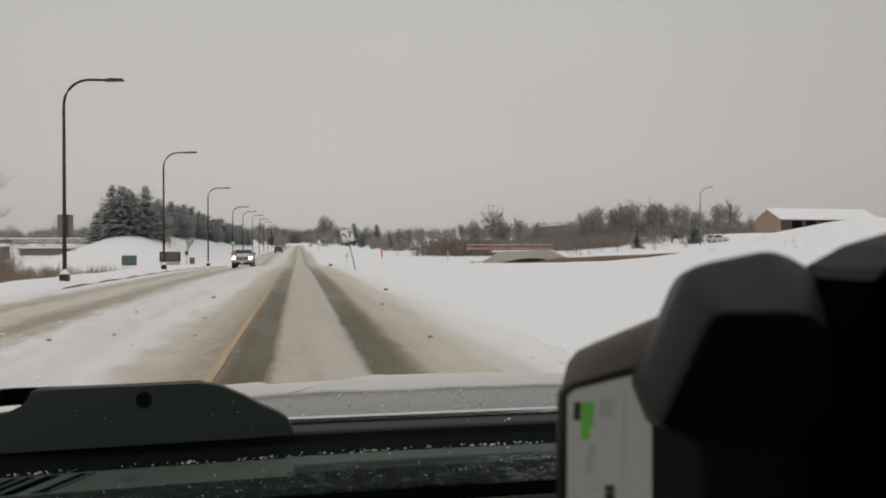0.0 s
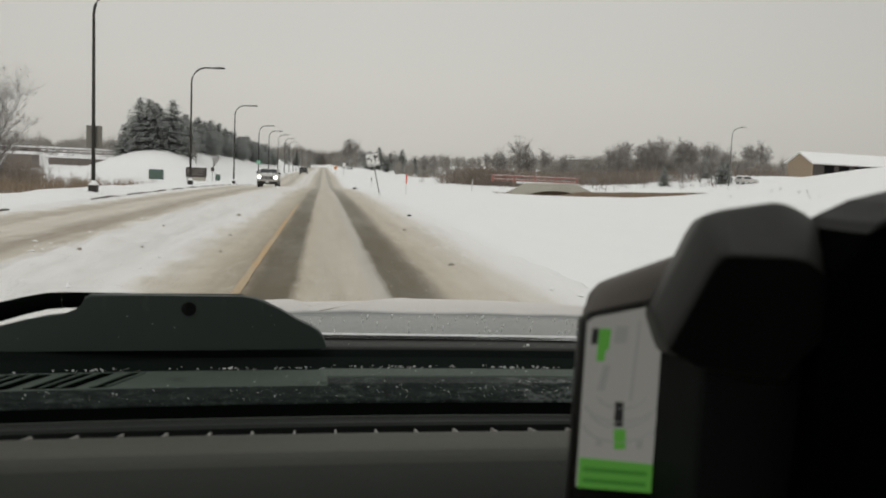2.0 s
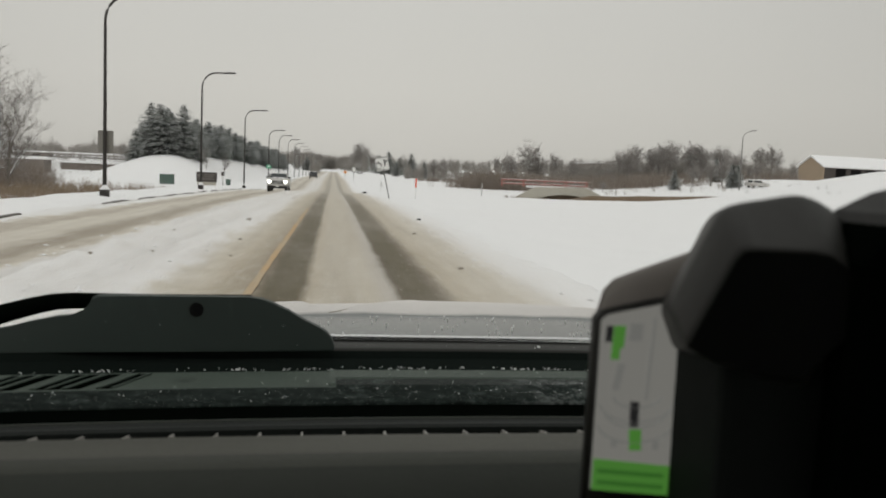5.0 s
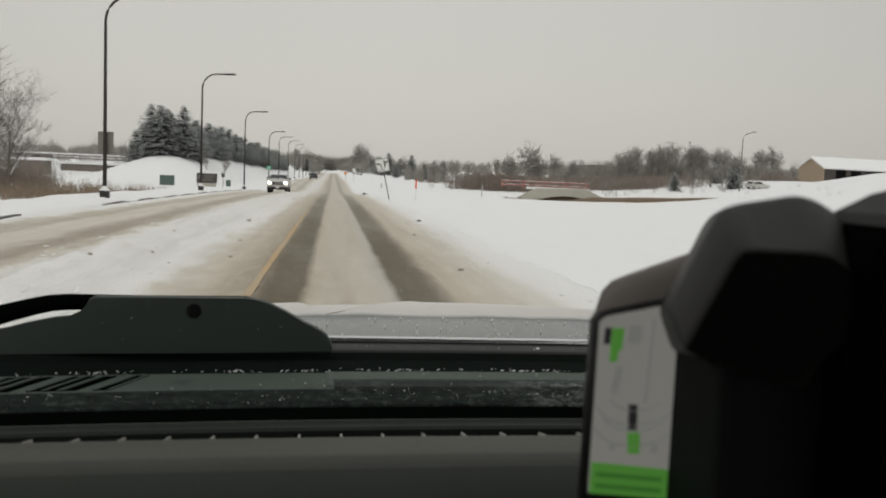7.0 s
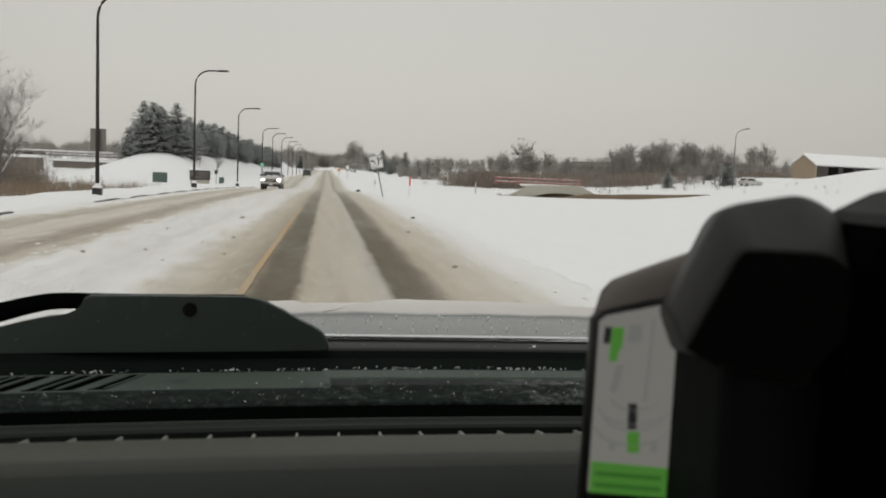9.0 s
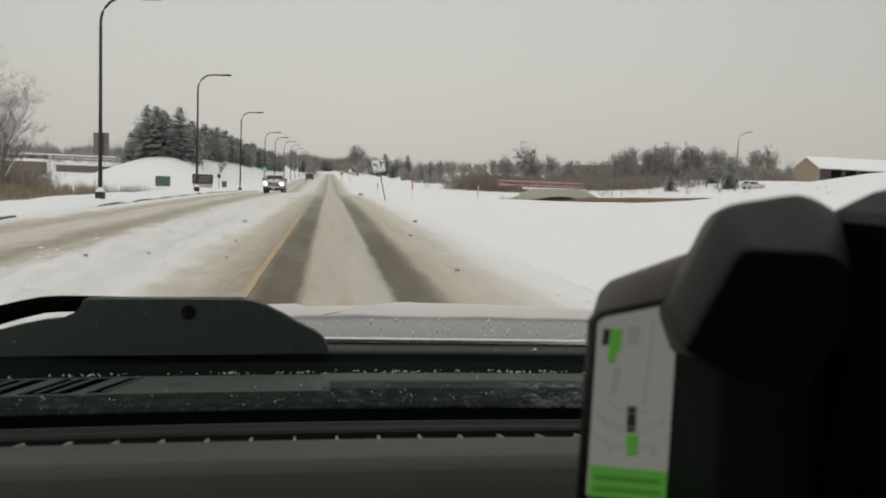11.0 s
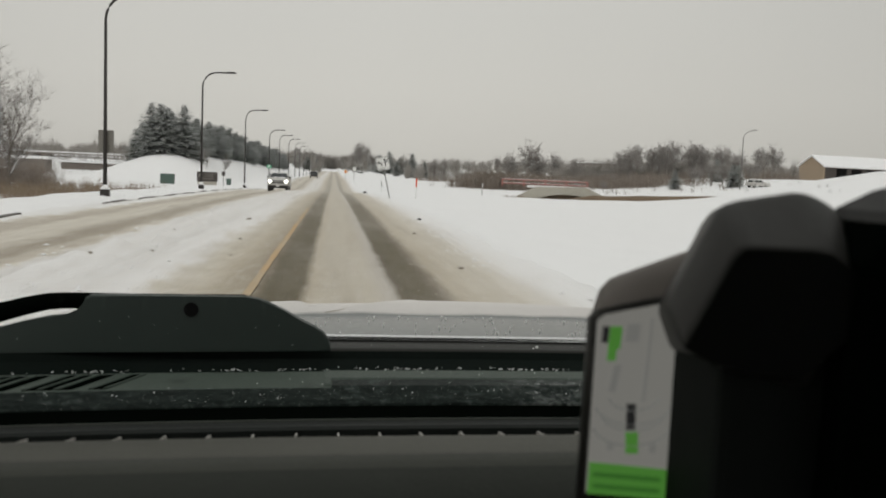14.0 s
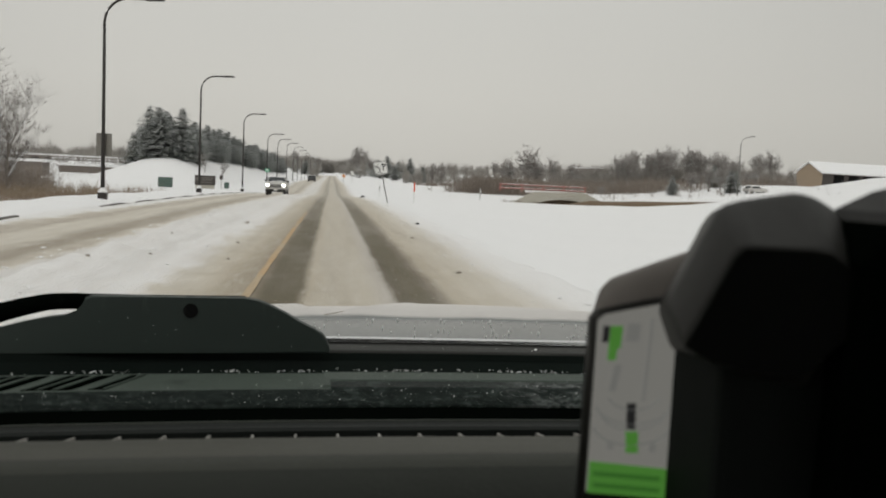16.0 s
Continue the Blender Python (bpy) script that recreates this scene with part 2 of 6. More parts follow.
M_GRASS = frosted("dead_grass", (0.15, 0.11, 0.075), (0.28, 0.21, 0.14), 0.6, 0.5, 0.8)
M_POLE = plain("dark_bronze_pole", (0.030, 0.026, 0.023), 0.5, 0.3, 12)
M_BLACKPL = plain("black_plastic", (0.0225, 0.0222, 0.0195), 0.5, 0.0, 60, 0.15, 0.1, Specular_IOR_Level=0.22)
M_RIB = plain("pale_grey_ribs", (0.30, 0.29, 0.265), 0.6, 0.0, 120, 0.1)
M_WIPER = plain("grey_black_wiper_plastic", (0.0315, 0.0425, 0.0375), 0.55, 0.0, 90, 0.12, 0.12, Specular_IOR_Level=0.3)
M_SEAL = plain("worn_black_rubber_seal", (0.020, 0.021, 0.018), 0.6, 0.0, 50, 0.3, 0.1, Specular_IOR_Level=0.2)
M_RECESS = plain("black_channel_plastic", (0.0065, 0.0095, 0.0080), 0.8, 0.0, 40, 0.3, Specular_IOR_Level=0.03)
M_RUBBER = plain("black_rubber", (0.0016, 0.0024, 0.0018), 0.85, 0.0, 40, 0.3, Specular_IOR_Level=0.0)
M_CLAMPSHADE = plain("shaded_clamp_face_plastic", (0.0052, 0.0056, 0.0050), 0.7, 0.0, 30, 0.25, 0.0, Specular_IOR_Level=0.03)
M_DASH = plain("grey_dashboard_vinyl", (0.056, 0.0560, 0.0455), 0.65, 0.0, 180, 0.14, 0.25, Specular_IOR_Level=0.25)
M_TRIM_DASHSHADE = plain("dark_trim_and_shaded_dash_vinyl", (0.0265, 0.0300, 0.0245), 0.65, 0.0, 160, 0.14, 0.2, Specular_IOR_Level=0.2)
M_CLAMPLIT = plain("daylit_black_clamp_edge", (0.016, 0.0158, 0.0142), 0.6, 0.0, 50, 0.2, 0.0, Specular_IOR_Level=0.15)
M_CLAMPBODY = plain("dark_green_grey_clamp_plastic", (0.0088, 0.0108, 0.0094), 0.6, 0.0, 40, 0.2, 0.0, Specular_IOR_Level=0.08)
M_DASHHALFSHADE = plain("half_shaded_dashboard_vinyl", (0.040, 0.0425, 0.0348), 0.65, 0.0, 170, 0.14, 0.22, Specular_IOR_Level=0.22)


def cowl_plastic():
    k = Mat("weathered_grey_cowl_plastic", (0.05, 0.064, 0.055), 0.55, 0.0, Specular_IOR_Level=0.25)
    base = k.mix(k.noise(24, 5), (0.0385, 0.0530, 0.0430), (0.0600, 0.0785, 0.0640))
    damp = k.ramp(k.noise(16, 6, (0.5, 1.3, 1), 0.7), [(0.60, (0, 0, 0)), (0.68, (0.8,) * 3)])
    c = k.mix(damp, base, (0.014, 0.019, 0.016))
    k.color(k.mix(k.math("MULTIPLY", k.math("GREATER_THAN", k.noise(380, 2), 0.70), 0.45), c, (0.26, 0.28, 0.27)))
    k.bump(k.noise(260, 3), 0.15, 0.001)
    return k.m


M_COWL = cowl_plastic()


def wet_cowl():
    k = Mat("wet_dark_cowl_plastic", (0.01, 0.012, 0.012), 0.5, 0.0, Specular_IOR_Level=0.06)
    f = k.noise(80, 7, (0.7, 1.2, 1), 0.75)
    g = k.noise(420, 3)
    big = k.noise(11, 3)
    c = k.ramp(f, [(0.40, (0.0042, 0.0068, 0.0054)), (0.52, (0.016, 0.023, 0.020)), (0.62, (0.052, 0.066, 0.060)), (0.74, (0.13, 0.145, 0.138))])
    c = k.mix(k.ramp(big, [(0.40, (0.75,) * 3), (0.62, (0, 0, 0))]), c, (0.0080, 0.0125, 0.0105))
    # dried salt in broken blotches towards the passenger side
    salt = k.ramp(k.noise(52, 7, (0.8, 1.4, 1), 0.8), [(0.47, (0, 0, 0)), (0.60, (0.75,) * 3)])
    where = k.ramp(k.math("ADD", k.axis("X"), k.math("MULTIPLY_ADD", k.noise(14, 3), 0.2, -0.1)), [(0.22, (0, 0, 0)), (0.34, (1, 1, 1))])
    c = k.mix(k.math("MULTIPLY", salt, where), c, (0.17, 0.185, 0.178))
    k.color(k.mix(k.math("MULTIPLY", k.math("GREATER_THAN", g, 0.67), 0.55), c, (0.26, 0.275, 0.26)))
    k.bump(f, 0.3, 0.002)
    return k.m


M_COWLWET = wet_cowl()
M_RAIL = plain("dull_black_rail_vinyl", (0.0080, 0.0104, 0.0088), 0.65, 0.0, 160, 0.14, 0.2, Specular_IOR_Level=0.15)
M_CRADLE = plain("dark_grey_soft_plastic", (0.100, 0.087, 0.076), 0.6, 0.0, 50, 0.12, 0.0, Specular_IOR_Level=0.3)
M_SILVER = plain("silver_car_paint", (0.40, 0.415, 0.42), 0.26, 0.35, 5, 0.05, 0.0, Coat_Weight=0.4, Coat_Roughness=0.05)
M_WHITEPAINT = plain("white_car_paint", (0.50, 0.485, 0.46), 0.4, 0.0, 3, 0.25, 0.0, Coat_Weight=0.4)
M_DIRTSHADE = plain("road_dirt_and_crease_shade", (0.30, 0.27, 0.23), 0.8, 0.0, 7, 0.3)
M_DARKPAINT = plain("dark_car_paint", (0.06, 0.06, 0.062), 0.4, 0.2, 3, 0.2)
M_CARGLASS = plain("dark_car_glass", (0.03, 0.034, 0.036), 0.08, 0.0, 2, 0.2)
M_CHROME = plain("chrome", (0.55, 0.55, 0.55), 0.2, 1.0, 8, 0.1)
M_DIRTYCHROME = plain("salt_dulled_chrome", (0.42, 0.41, 0.39), 0.5, 0.2, 8, 0.2)
M_CRUMB = plain("dirty_snow_crumbs", (0.50, 0.455, 0.39), 0.8, 0.0, 3, 0.35)
M_TYRE = plain("dirty_tyre_rubber", (0.028, 0.027, 0.025), 0.85, 0.0, 14, 0.35)
M_CONCRETE = plain("weathered_concrete", (0.42, 0.40, 0.345), 0.85, 0.0, 1.3, 0.18, 0.2)
M_RED = plain("red_painted_steel", (0.36, 0.135, 0.115), 0.55, 0.0, 3, 0.25)
M_ORANGE = plain("red_orange_plastic", (0.72, 0.10, 0.035), 0.5, 0.0, 6, 0.1)
M_WHITEPL = plain("white_plastic", (0.78, 0.78, 0.77), 0.5, 0.0, 9, 0.06)
M_SIGNWHITE = plain("white_sign_sheeting", (0.74, 0.74, 0.72), 0.45, 0.0, 4, 0.10)
M_SIGNBLACK = plain("black_sign_print", (0.03, 0.03, 0.03), 0.6, 0.0, 5, 0.2)
M_SIGNBACK = plain("bare_aluminium_sign_back", (0.19, 0.18, 0.16), 0.5, 0.4, 4, 0.15)
M_SIGNORANGE = plain("orange_sign_sheeting", (0.75, 0.27, 0.03), 0.5, 0.0, 5, 0.1)
M_SIGNGREEN = plain("green_sign_sheeting", (0.02, 0.33, 0.17), 0.5, 0.0, 5, 0.1)
M_STEEL = plain("galvanised_steel", (0.18, 0.175, 0.165), 0.55, 0.5, 9, 0.25)
M_BOXGREEN = plain("green_utility_paint", (0.075, 0.12, 0.10), 0.55, 0.0, 4, 0.15)
M_BROWNSIGN = plain("dark_brown_sign_board", (0.055, 0.045, 0.04), 0.6, 0.0, 4, 0.2)
M_TANWALL = plain("tan_wall_boards", (0.34, 0.265, 0.19), 0.75, 0.0, 1.2, 0.12)
M_BRICK = plain("brown_far_wall", (0.225, 0.195, 0.172), 0.8, 0.0, 0.6, 0.2)
M_DARKOPEN = plain("dark_recess", (0.008, 0.008, 0.008), 0.85, 0.0, 2, 0.2, Specular_IOR_Level=0.05)
M_ASPHALT = plain("kerb_asphalt", (0.12, 0.11, 0.10), 0.8, 0.0, 6, 0.3, 0.3)
M_DROP = plain("water_drop", (0.75, 0.76, 0.76), 0.1, 0.0, 9, 0.05, 0.0, Transmission_Weight=0.35)
M_HYD = plain("yellow_hydrant_paint", (0.62, 0.40, 0.05), 0.5, 0.0, 8, 0.15)


def glow(name, color, strength):
    k = Mat(name, (0.02, 0.02, 0.02), 0.2)
    k.b.inputs["Emission Color"].default_value = (*color, 1)
    k.b.inputs["Emission Strength"].default_value = strength
    return k.m


M_HEADLIGHT = glow("lit_headlight", (1.0, 0.95, 0.85), 9.0)
M_SCREEN = glow("phone_screen_white", (0.86, 0.85, 0.765), 0.175)
M_SCREENGREEN = glow("phone_screen_green", (0.17, 0.56, 0.085), 0.27)
M_SCREENTEXT = glow("phone_screen_dark_green", (0.11, 0.44, 0.06), 0.21)
M_SCREENGREY = glow("phone_screen_grey", (0.66, 0.665, 0.61), 0.185)
M_SCREENDARK = glow("phone_screen_dark", (0.1, 0.1, 0.1), 0.10)


def glass_material():
    m = bpy.data.materials.new("windscreen_glass")
    m.use_nodes = True
    n, l = m.node_tree.nodes, m.node_tree.links
    n.clear()
    out, mixs = n.new("ShaderNodeOutputMaterial"), n.new("ShaderNodeMixShader")
    tr, gl = n.new("ShaderNodeBsdfTransparent"), n.new("ShaderNodeBsdfGlossy")
    gl.inputs["Roughness"].default_value = 0.02
    tr.inputs["Color"].default_value = (0.97, 0.98, 0.975, 1)
    mixs.inputs[0].default_value = 0.015
    l.new(tr.outputs[0], mixs.inputs[1]), l.new(gl.outputs[0], mixs.inputs[2])
    l.new(mixs.outputs[0], out.inputs[0])
    return m


M_GLASS = glass_material()


# ---- mesh helpers ----
def part(name, bm, material, parent=None, label="", smooth=False):
    """Link a bmesh as one mesh object, under a thing or part."""
    me = bpy.data.meshes.new(name)
    bmesh.ops.recalc_face_normals(bm, faces=bm.faces)
    bm.to_mesh(me)
    bm.free()
    return link(name, me, material, parent, label, smooth)


def link(name, me, material, parent=None, label="", smooth=False):
    me.materials.append(material)
    if smooth:
        for p in me.polygons:
            p.use_smooth = True
    ob = new(name, me)
    if parent:
        ob.parent = parent
    if label:
        ob["label"] = label
    return ob


def arrays(name, verts, faces, material, parent=None, label="", smooth=False):
    me = bpy.data.meshes.new(name)
    me.from_pydata([tuple(v) for v in verts], [], [tuple(int(i) for i in f) for f in faces])
    me.update()
    return link(name, me, material, parent, label, smooth)


def thing(name, at, label, category, group="", turn=0.0):
    ob = new(name)
    ob.empty_display_size = 0.2
    ob.matrix_basis = pose(*at, 0, 0, turn)
    return tagged(ob, label, category, group)


def box(bm, lo, hi, bevel=0.0, seg=2):
    c = [(a + b) / 2 for a, b in zip(lo, hi)]
    s = [abs(b - a) for a, b in zip(lo, hi)]
    r = bmesh.ops.create_cube(bm, size=1, matrix=Matrix.LocRotScale(c, None, s))
    if bevel:
        ed = list({e for v in r["verts"] for e in v.link_edges})
        bmesh.ops.bevel(bm, geom=ed, offset=bevel, segments=seg, affect="EDGES", profile=0.5)
    return bm


def tube(bm, points, radii, n=8):
    """A round bar along points."""
    rings = []
    pts = [Vector(p) for p in points]
    for i, p in enumerate(pts):
        d = (pts[min(i + 1, len(pts) - 1)] - pts[max(i - 1, 0)]).normalized()
        a = d.cross(Vector((0, 0, 1)) if abs(d.z) < 0.9 else Vector((1, 0, 0))).normalized()
        b = d.cross(a)
        r = radii[i] if isinstance(radii, (list, tuple)) else radii
        rings.append([bm.verts.new(p + r * (math.cos(2 * math.pi * j / n) * a + math.sin(2 * math.pi * j / n) * b)) for j in range(n)])
    for q, s in zip(rings, rings[1:]):
        for j in range(n):
            bm.faces.new((q[j], q[(j + 1) % n], s[(j + 1) % n], s[j]))
    bm.faces.new(rings[0][::-1])
    bm.faces.new(rings[-1])
    return bm


def slab(bm, outline, axis, lo, hi, bevel=0.0):
    """A plate: an outline in the plane across the axis, from lo to hi along it."""
    def put(p, d):
        return {"x": (d, p[0], p[1]), "y": (p[0], d, p[1]), "z": (p[0], p[1], d)}[axis]
    a = [bm.verts.new(put(p, lo)) for p in outline]
    b = [bm.verts.new(put(p, hi)) for p in outline]
    n = len(outline)
    fs = [bm.faces.new(a[::-1]), bm.faces.new(b)]
    fs += [bm.faces.new((a[i], a[(i + 1) % n], b[(i + 1) % n], b[i])) for i in range(n)]
    if bevel:
        bmesh.ops.bevel(bm, geom=list({e for f in fs[:2] for e in f.edges}), offset=bevel, segments=2, affect="EDGES", profile=0.5)
    return bm


def swept(bm, profile, x0, x1, n=12, bow=0.0, mid=0.27):
    """A profile in y, z carried across the car; bow: metres by which the ends fall back."""
    rows = []
    for i in range(n + 1):
        x = x0 + (x1 - x0) * i / n
        back = bow * ((x - mid) / 0.75) ** 2
        rows.append([bm.verts.new((x, y - back, z)) for y, z in profile])
    for q, s in zip(rows, rows[1:]):
        for j in range(len(profile) - 1):
            bm.faces.new((q[j], q[j + 1], s[j + 1], s[j]))
    return bm


def smoothstep(a, b, v):
    t = np.clip((v - a) / (b - a), 0, 1)
    return t * t * (3 - 2 * t)


def lumpy(x, y, octaves=3):
    """Smooth random relief, about -1 to 1, with bumps a unit apart."""
    def cell(i, j):
        v = np.sin(i * 127.1 + j * 311.7) * 43758.5453
        return v - np.floor(v)
    out, amp, tot = 0.0, 1.0, 0.0
    for o in range(octaves):
        i, j = np.floor(x), np.floor(y)
        u, v = x - i, y - j
        u, v = u * u * (3 - 2 * u), v * v * (3 - 2 * v)
        out = out + amp * ((cell(i, j) * (1 - u) + cell(i + 1, j) * u) * (1 - v) + (cell(i, j + 1) * (1 - u) + cell(i + 1, j + 1) * u) * v)
        tot += amp
        x, y, amp = x * 2.03 + 17.3, y * 2.03 + 5.1, amp * 0.55
    return 2 * out / tot - 1


def road_z(y):
    """The road dips gently ahead and climbs far off."""
    y = np.asarray(y, float)
    return -1.0 * np.exp(-((y - 112) / 42.0) ** 2) + 2.6 * smoothstep(180, 620, y)


def wave(x, y, seed=0.0):
    return (np.sin(x * 1.31 + y * 0.47 + seed) + np.sin(x * 0.53 - y * 0.91 + 2.1 * seed) + np.sin(y * 1.73 + x * 0.29 + 1.3 + seed)) / 3


def ground_z(x, y):
    x, y = np.asarray(x, float), np.asarray(y, float)
    z = road_z(y) + 0.0 * x
    bank = 0.22 * smoothstep(2.6, 4.0, x) + 0.16 * smoothstep(-7.7, -9.0, x)
    bank += 0.05 * wave(x * 0.9, y * 0.8) * smoothstep(2.5, 4.5, np.abs(x + 2.2) - 3.0)
    left = -1.1 * smoothstep(-10, -17, x) * (1 - smoothstep(66, 92, y)) * smoothstep(-20, 20, y)
    ridge = 3.9 * smoothstep(-14, -25, x) * smoothstep(106, 127, y) * (1 - smoothstep(-25, -39, x) * (1 - 0.6 * smoothstep(150, 210, y))) * (1 - 0.3 * smoothstep(150, 320, y))
    right = -0.15 * np.exp(-((x - 30) / 16) ** 2 - ((y - 90) / 18) ** 2)
    mound = 3.1 * np.exp(-((x - 38) / 9.5) ** 2 - ((y - 47) / 15) ** 2)
    rise = 4.2 * smoothstep(45, 110, x)
    far = 3.0 * smoothstep(300, 900, np.hypot(x, y)) * (1 - 0.6 * smoothstep(45, 110, x))
    return z + bank + left + ridge + right + mound + rise + far + 0.12 * wave(x * 0.13, y * 0.11, 1.0) * smoothstep(5, 20, np.abs(x + 2))


def lattice(xs, ys, zf):
    X, Y = np.meshgrid(xs, ys)
    V = np.stack([X, Y, zf(X, Y)], -1).reshape(-1, 3)
    nx, ny = len(xs), len(ys)
    i = (np.arange(ny - 1)[:, None] * nx + np.arange(nx - 1)[None]).reshape(-1)
    return V, np.stack([i, i + 1, i + nx + 1, i + nx], -1)


# ---- ground and road ----
gx = np.concatenate([-np.geomspace(3000, 60, 30), np.arange(-58, -12, 1.5), np.arange(-12, -7.2, 0.25), [-6.5, -4, -2, 0, 2], np.arange(2.4, 9, 0.25), np.arange(9, 60, 1.25), np.geomspace(62, 3000, 30)])
gy = np.concatenate([-np.geomspace(600, 20, 14), np.arange(-18, 4, 2.0), np.arange(4, 40, 0.4), np.arange(40, 130, 1.25), np.arange(130, 330, 5.0), np.geomspace(335, 4000, 30)])


def ground_shape(x, y):
    under = smoothstep(-7.9, -7.5, x) * (1 - smoothstep(2.9, 3.15, x))
    return ground_z(x, y) + 0.05 * np.exp(-((x - 3.3) / 0.5) ** 2) - (0.14 + 0.5 * smoothstep(120, 260, y)) * under + (0.05 * lumpy(x * 1.7, y * 0.9) * (1 - smoothstep(4.5, 9, np.abs(x + 2.2) - 3.5)) + 0.02 * lumpy(x * 0.8, y * 0.7)) * (1 - smoothstep(40, 80, y))


V, F = lattice(gx, gy, ground_shape)
tagged(arrays("ground", V, F, M_SNOW, smooth=True), "snow-covered verges, fields and low mounds beside the road", "ground", kind="structure")


def road_shape(x, y):
    ridge = 0.10 * np.exp(-((x + 3.35) / 0.55) ** 2) + 0.07 * np.exp(-((x + 2.3) / 0.35) ** 2) + 0.22 * smoothstep(2.6, 4.0, x) + 0.05 * smoothstep(1.6, 2.6, x) + 0.10 * smoothstep(-7.2, -7.8, x)
    lumps = (0.35 + 0.65 * smoothstep(0.2, 0.6, np.abs(x - 0.25) - 1.0)) * 0.022 * wave(x * 5.3, y * 2.1, 0.2)
    near = 1 - smoothstep(45, 90, y)
    churn = near * (0.20 * np.maximum(0, lumpy(x * 2.3, y * 1.4)) * np.exp(-((x + 3.4) / 0.8) ** 2) + 0.06 * np.maximum(0, lumpy(x * 3.1 + 9, y * 1.9)) * smoothstep(1.7, 2.4, x)
                    + 0.035 * np.maximum(0, lumpy(x * 3.0, y * 2.2)) * np.exp(-((x + 1.7) / 0.6) ** 2))
    churn = churn - 0.05 * np.exp(-((x + 2.75 + 0.1 * np.sin(y * 0.15)) / 0.13) ** 2) - 0.05 * np.exp(-((x + 3.75 + 0.1 * np.sin(y * 0.15)) / 0.13) ** 2)
    track = -0.018 * (np.exp(-((x + 0.55) / 0.24) ** 4) + np.exp(-((x - 1.05) / 0.27) ** 4))
    edge = -0.25 * (smoothstep(3.22, 3.45, x) + smoothstep(-7.85, -8.1, x))
    return road_z(y) + ridge + lumps + churn + track + edge


rx = np.concatenate([np.arange(-8.1, -4.6, 0.2), np.arange(-4.6, 3.45, 0.11)])
ry = np.concatenate([np.arange(-120, 4, 4.0), np.arange(4, 30, 0.2), np.arange(30, 80, 0.6), np.arange(80, 200, 2.5), np.geomspace(202, 860, 60)])
V, F = lattice(rx, ry, road_shape)
tagged(arrays("road", V, F, M_ROAD, smooth=True), "slushy two-way road with bare wet wheel tracks", "road", kind="structure")

bm = bmesh.new()
ys = np.arange(-20, 32, 0.5)
pv = None
for i, y in enumerate(ys):
    w = 0.050 + 0.005 * math.sin(i * 1.7) + 0.005 * math.sin(i * 0.37)
    zz = float(road_shape(np.array(-0.925), np.array(y))) + 0.012
    a, b = bm.verts.new((-0.925 - w, y, zz)), bm.verts.new((-0.925 + w, y, zz))
    if pv:
        bm.faces.new((pv[0], pv[1], b, a))
    pv = (a, b)
tagged(part("lane_line", bm, M_YELLOW), "worn yellow centre line beside the wheel track", "road marking", kind="structure")

bm = bmesh.new()
for s0, s1 in ((8, 21), (27, 70), (74, 92), (112, 180)):
    ks = np.arange(s0, s1 + 0.1, 1.0)
    tops = [float(max(ground_shape(np.array(-7.66), np.array(y)), road_shape(np.array(-7.66), np.array(y)))) + 0.012 + 0.022 * math.sin(y * 1.3) for y in ks]
    prev = None
    for y, zt in zip(ks, tops):
        ring = [bm.verts.new(p) for p in ((-7.72, y, zt - 0.25), (-7.72, y, zt), (-7.60, y, zt - 0.004), (-7.58, y, zt - 0.25))]
        if prev:
            for i in range(3):
                bm.faces.new((prev[i], prev[i + 1], ring[i + 1], ring[i]))
        prev = ring
tagged(part("kerb", bm, M_ASPHALT), "dark concrete kerb showing through the snow", "kerb", kind="structure")

# ---- the car that carries the view: bonnet, wiper, cowl, dashboard, cabin shell ----
CX = 0.27
car = thing("car", (0, 0, 0), "silver car seen from inside over its dashboard and bonnet", "car")


def bonnet_z(x, y):
    u = abs(x - CX)
    t = (y - 1.34) / 0.96
    z = 1.146 - 0.016 * t - 0.098 * t * t - 0.05 * max(0, t - 0.80) * 5
    # raised centre field with soft shoulders, starting a hand's width ahead of the rear edge
    lift = float(smoothstep(0.24, 0.34, t)) * 0.015
    z += lift
    z -= 0.035 * (u / 0.75) ** 2.5
    # shallow hollow that opens forward between two creases, sharp on one side and soft on the other
    right = float(np.interp(y, (1.61, 1.63, 1.71, 1.90, 2.05), (0.0, 0.033, 0.083, 0.17, 0.21)))
    left = float(np.interp(y, (1.61, 1.65, 1.83, 2.05), (-0.004, -0.015, -0.042, -0.072)))
    deep = 0.008 * float(smoothstep(1.605, 1.68, y))
    z -= deep * float(smoothstep(left - 0.012, left + 0.010, x) * (1 - smoothstep(right - 0.006, right + 0.003, x)))
    z += 0.25 * deep * math.exp(-((x - right - 0.012) / 0.014) ** 2)
    return z


bm = bmesh.new()
xs = np.linspace(CX - 0.80, CX + 0.80, 301)
ysb = np.linspace(1.34, 2.33, 80)
grid = [[bm.verts.new((x, y - 0.10 * ((x - CX) / 0.8) ** 2 * ((y - 1.34) / 1.0), bonnet_z(x, y))) for x in xs] for y in ysb]
for q, s in zip(grid, grid[1:]):
    for j in range(len(xs) - 1):
        bm.faces.new((q[j], q[j + 1], s[j + 1], s[j]))
bonnet = part("bonnet", bm, M_BONNET, car, "silver bonnet with a raised centre and a crease", True)
# thin grey tube laid on the paint: the shaded crease wall as colour
bm = bmesh.new()
line = []
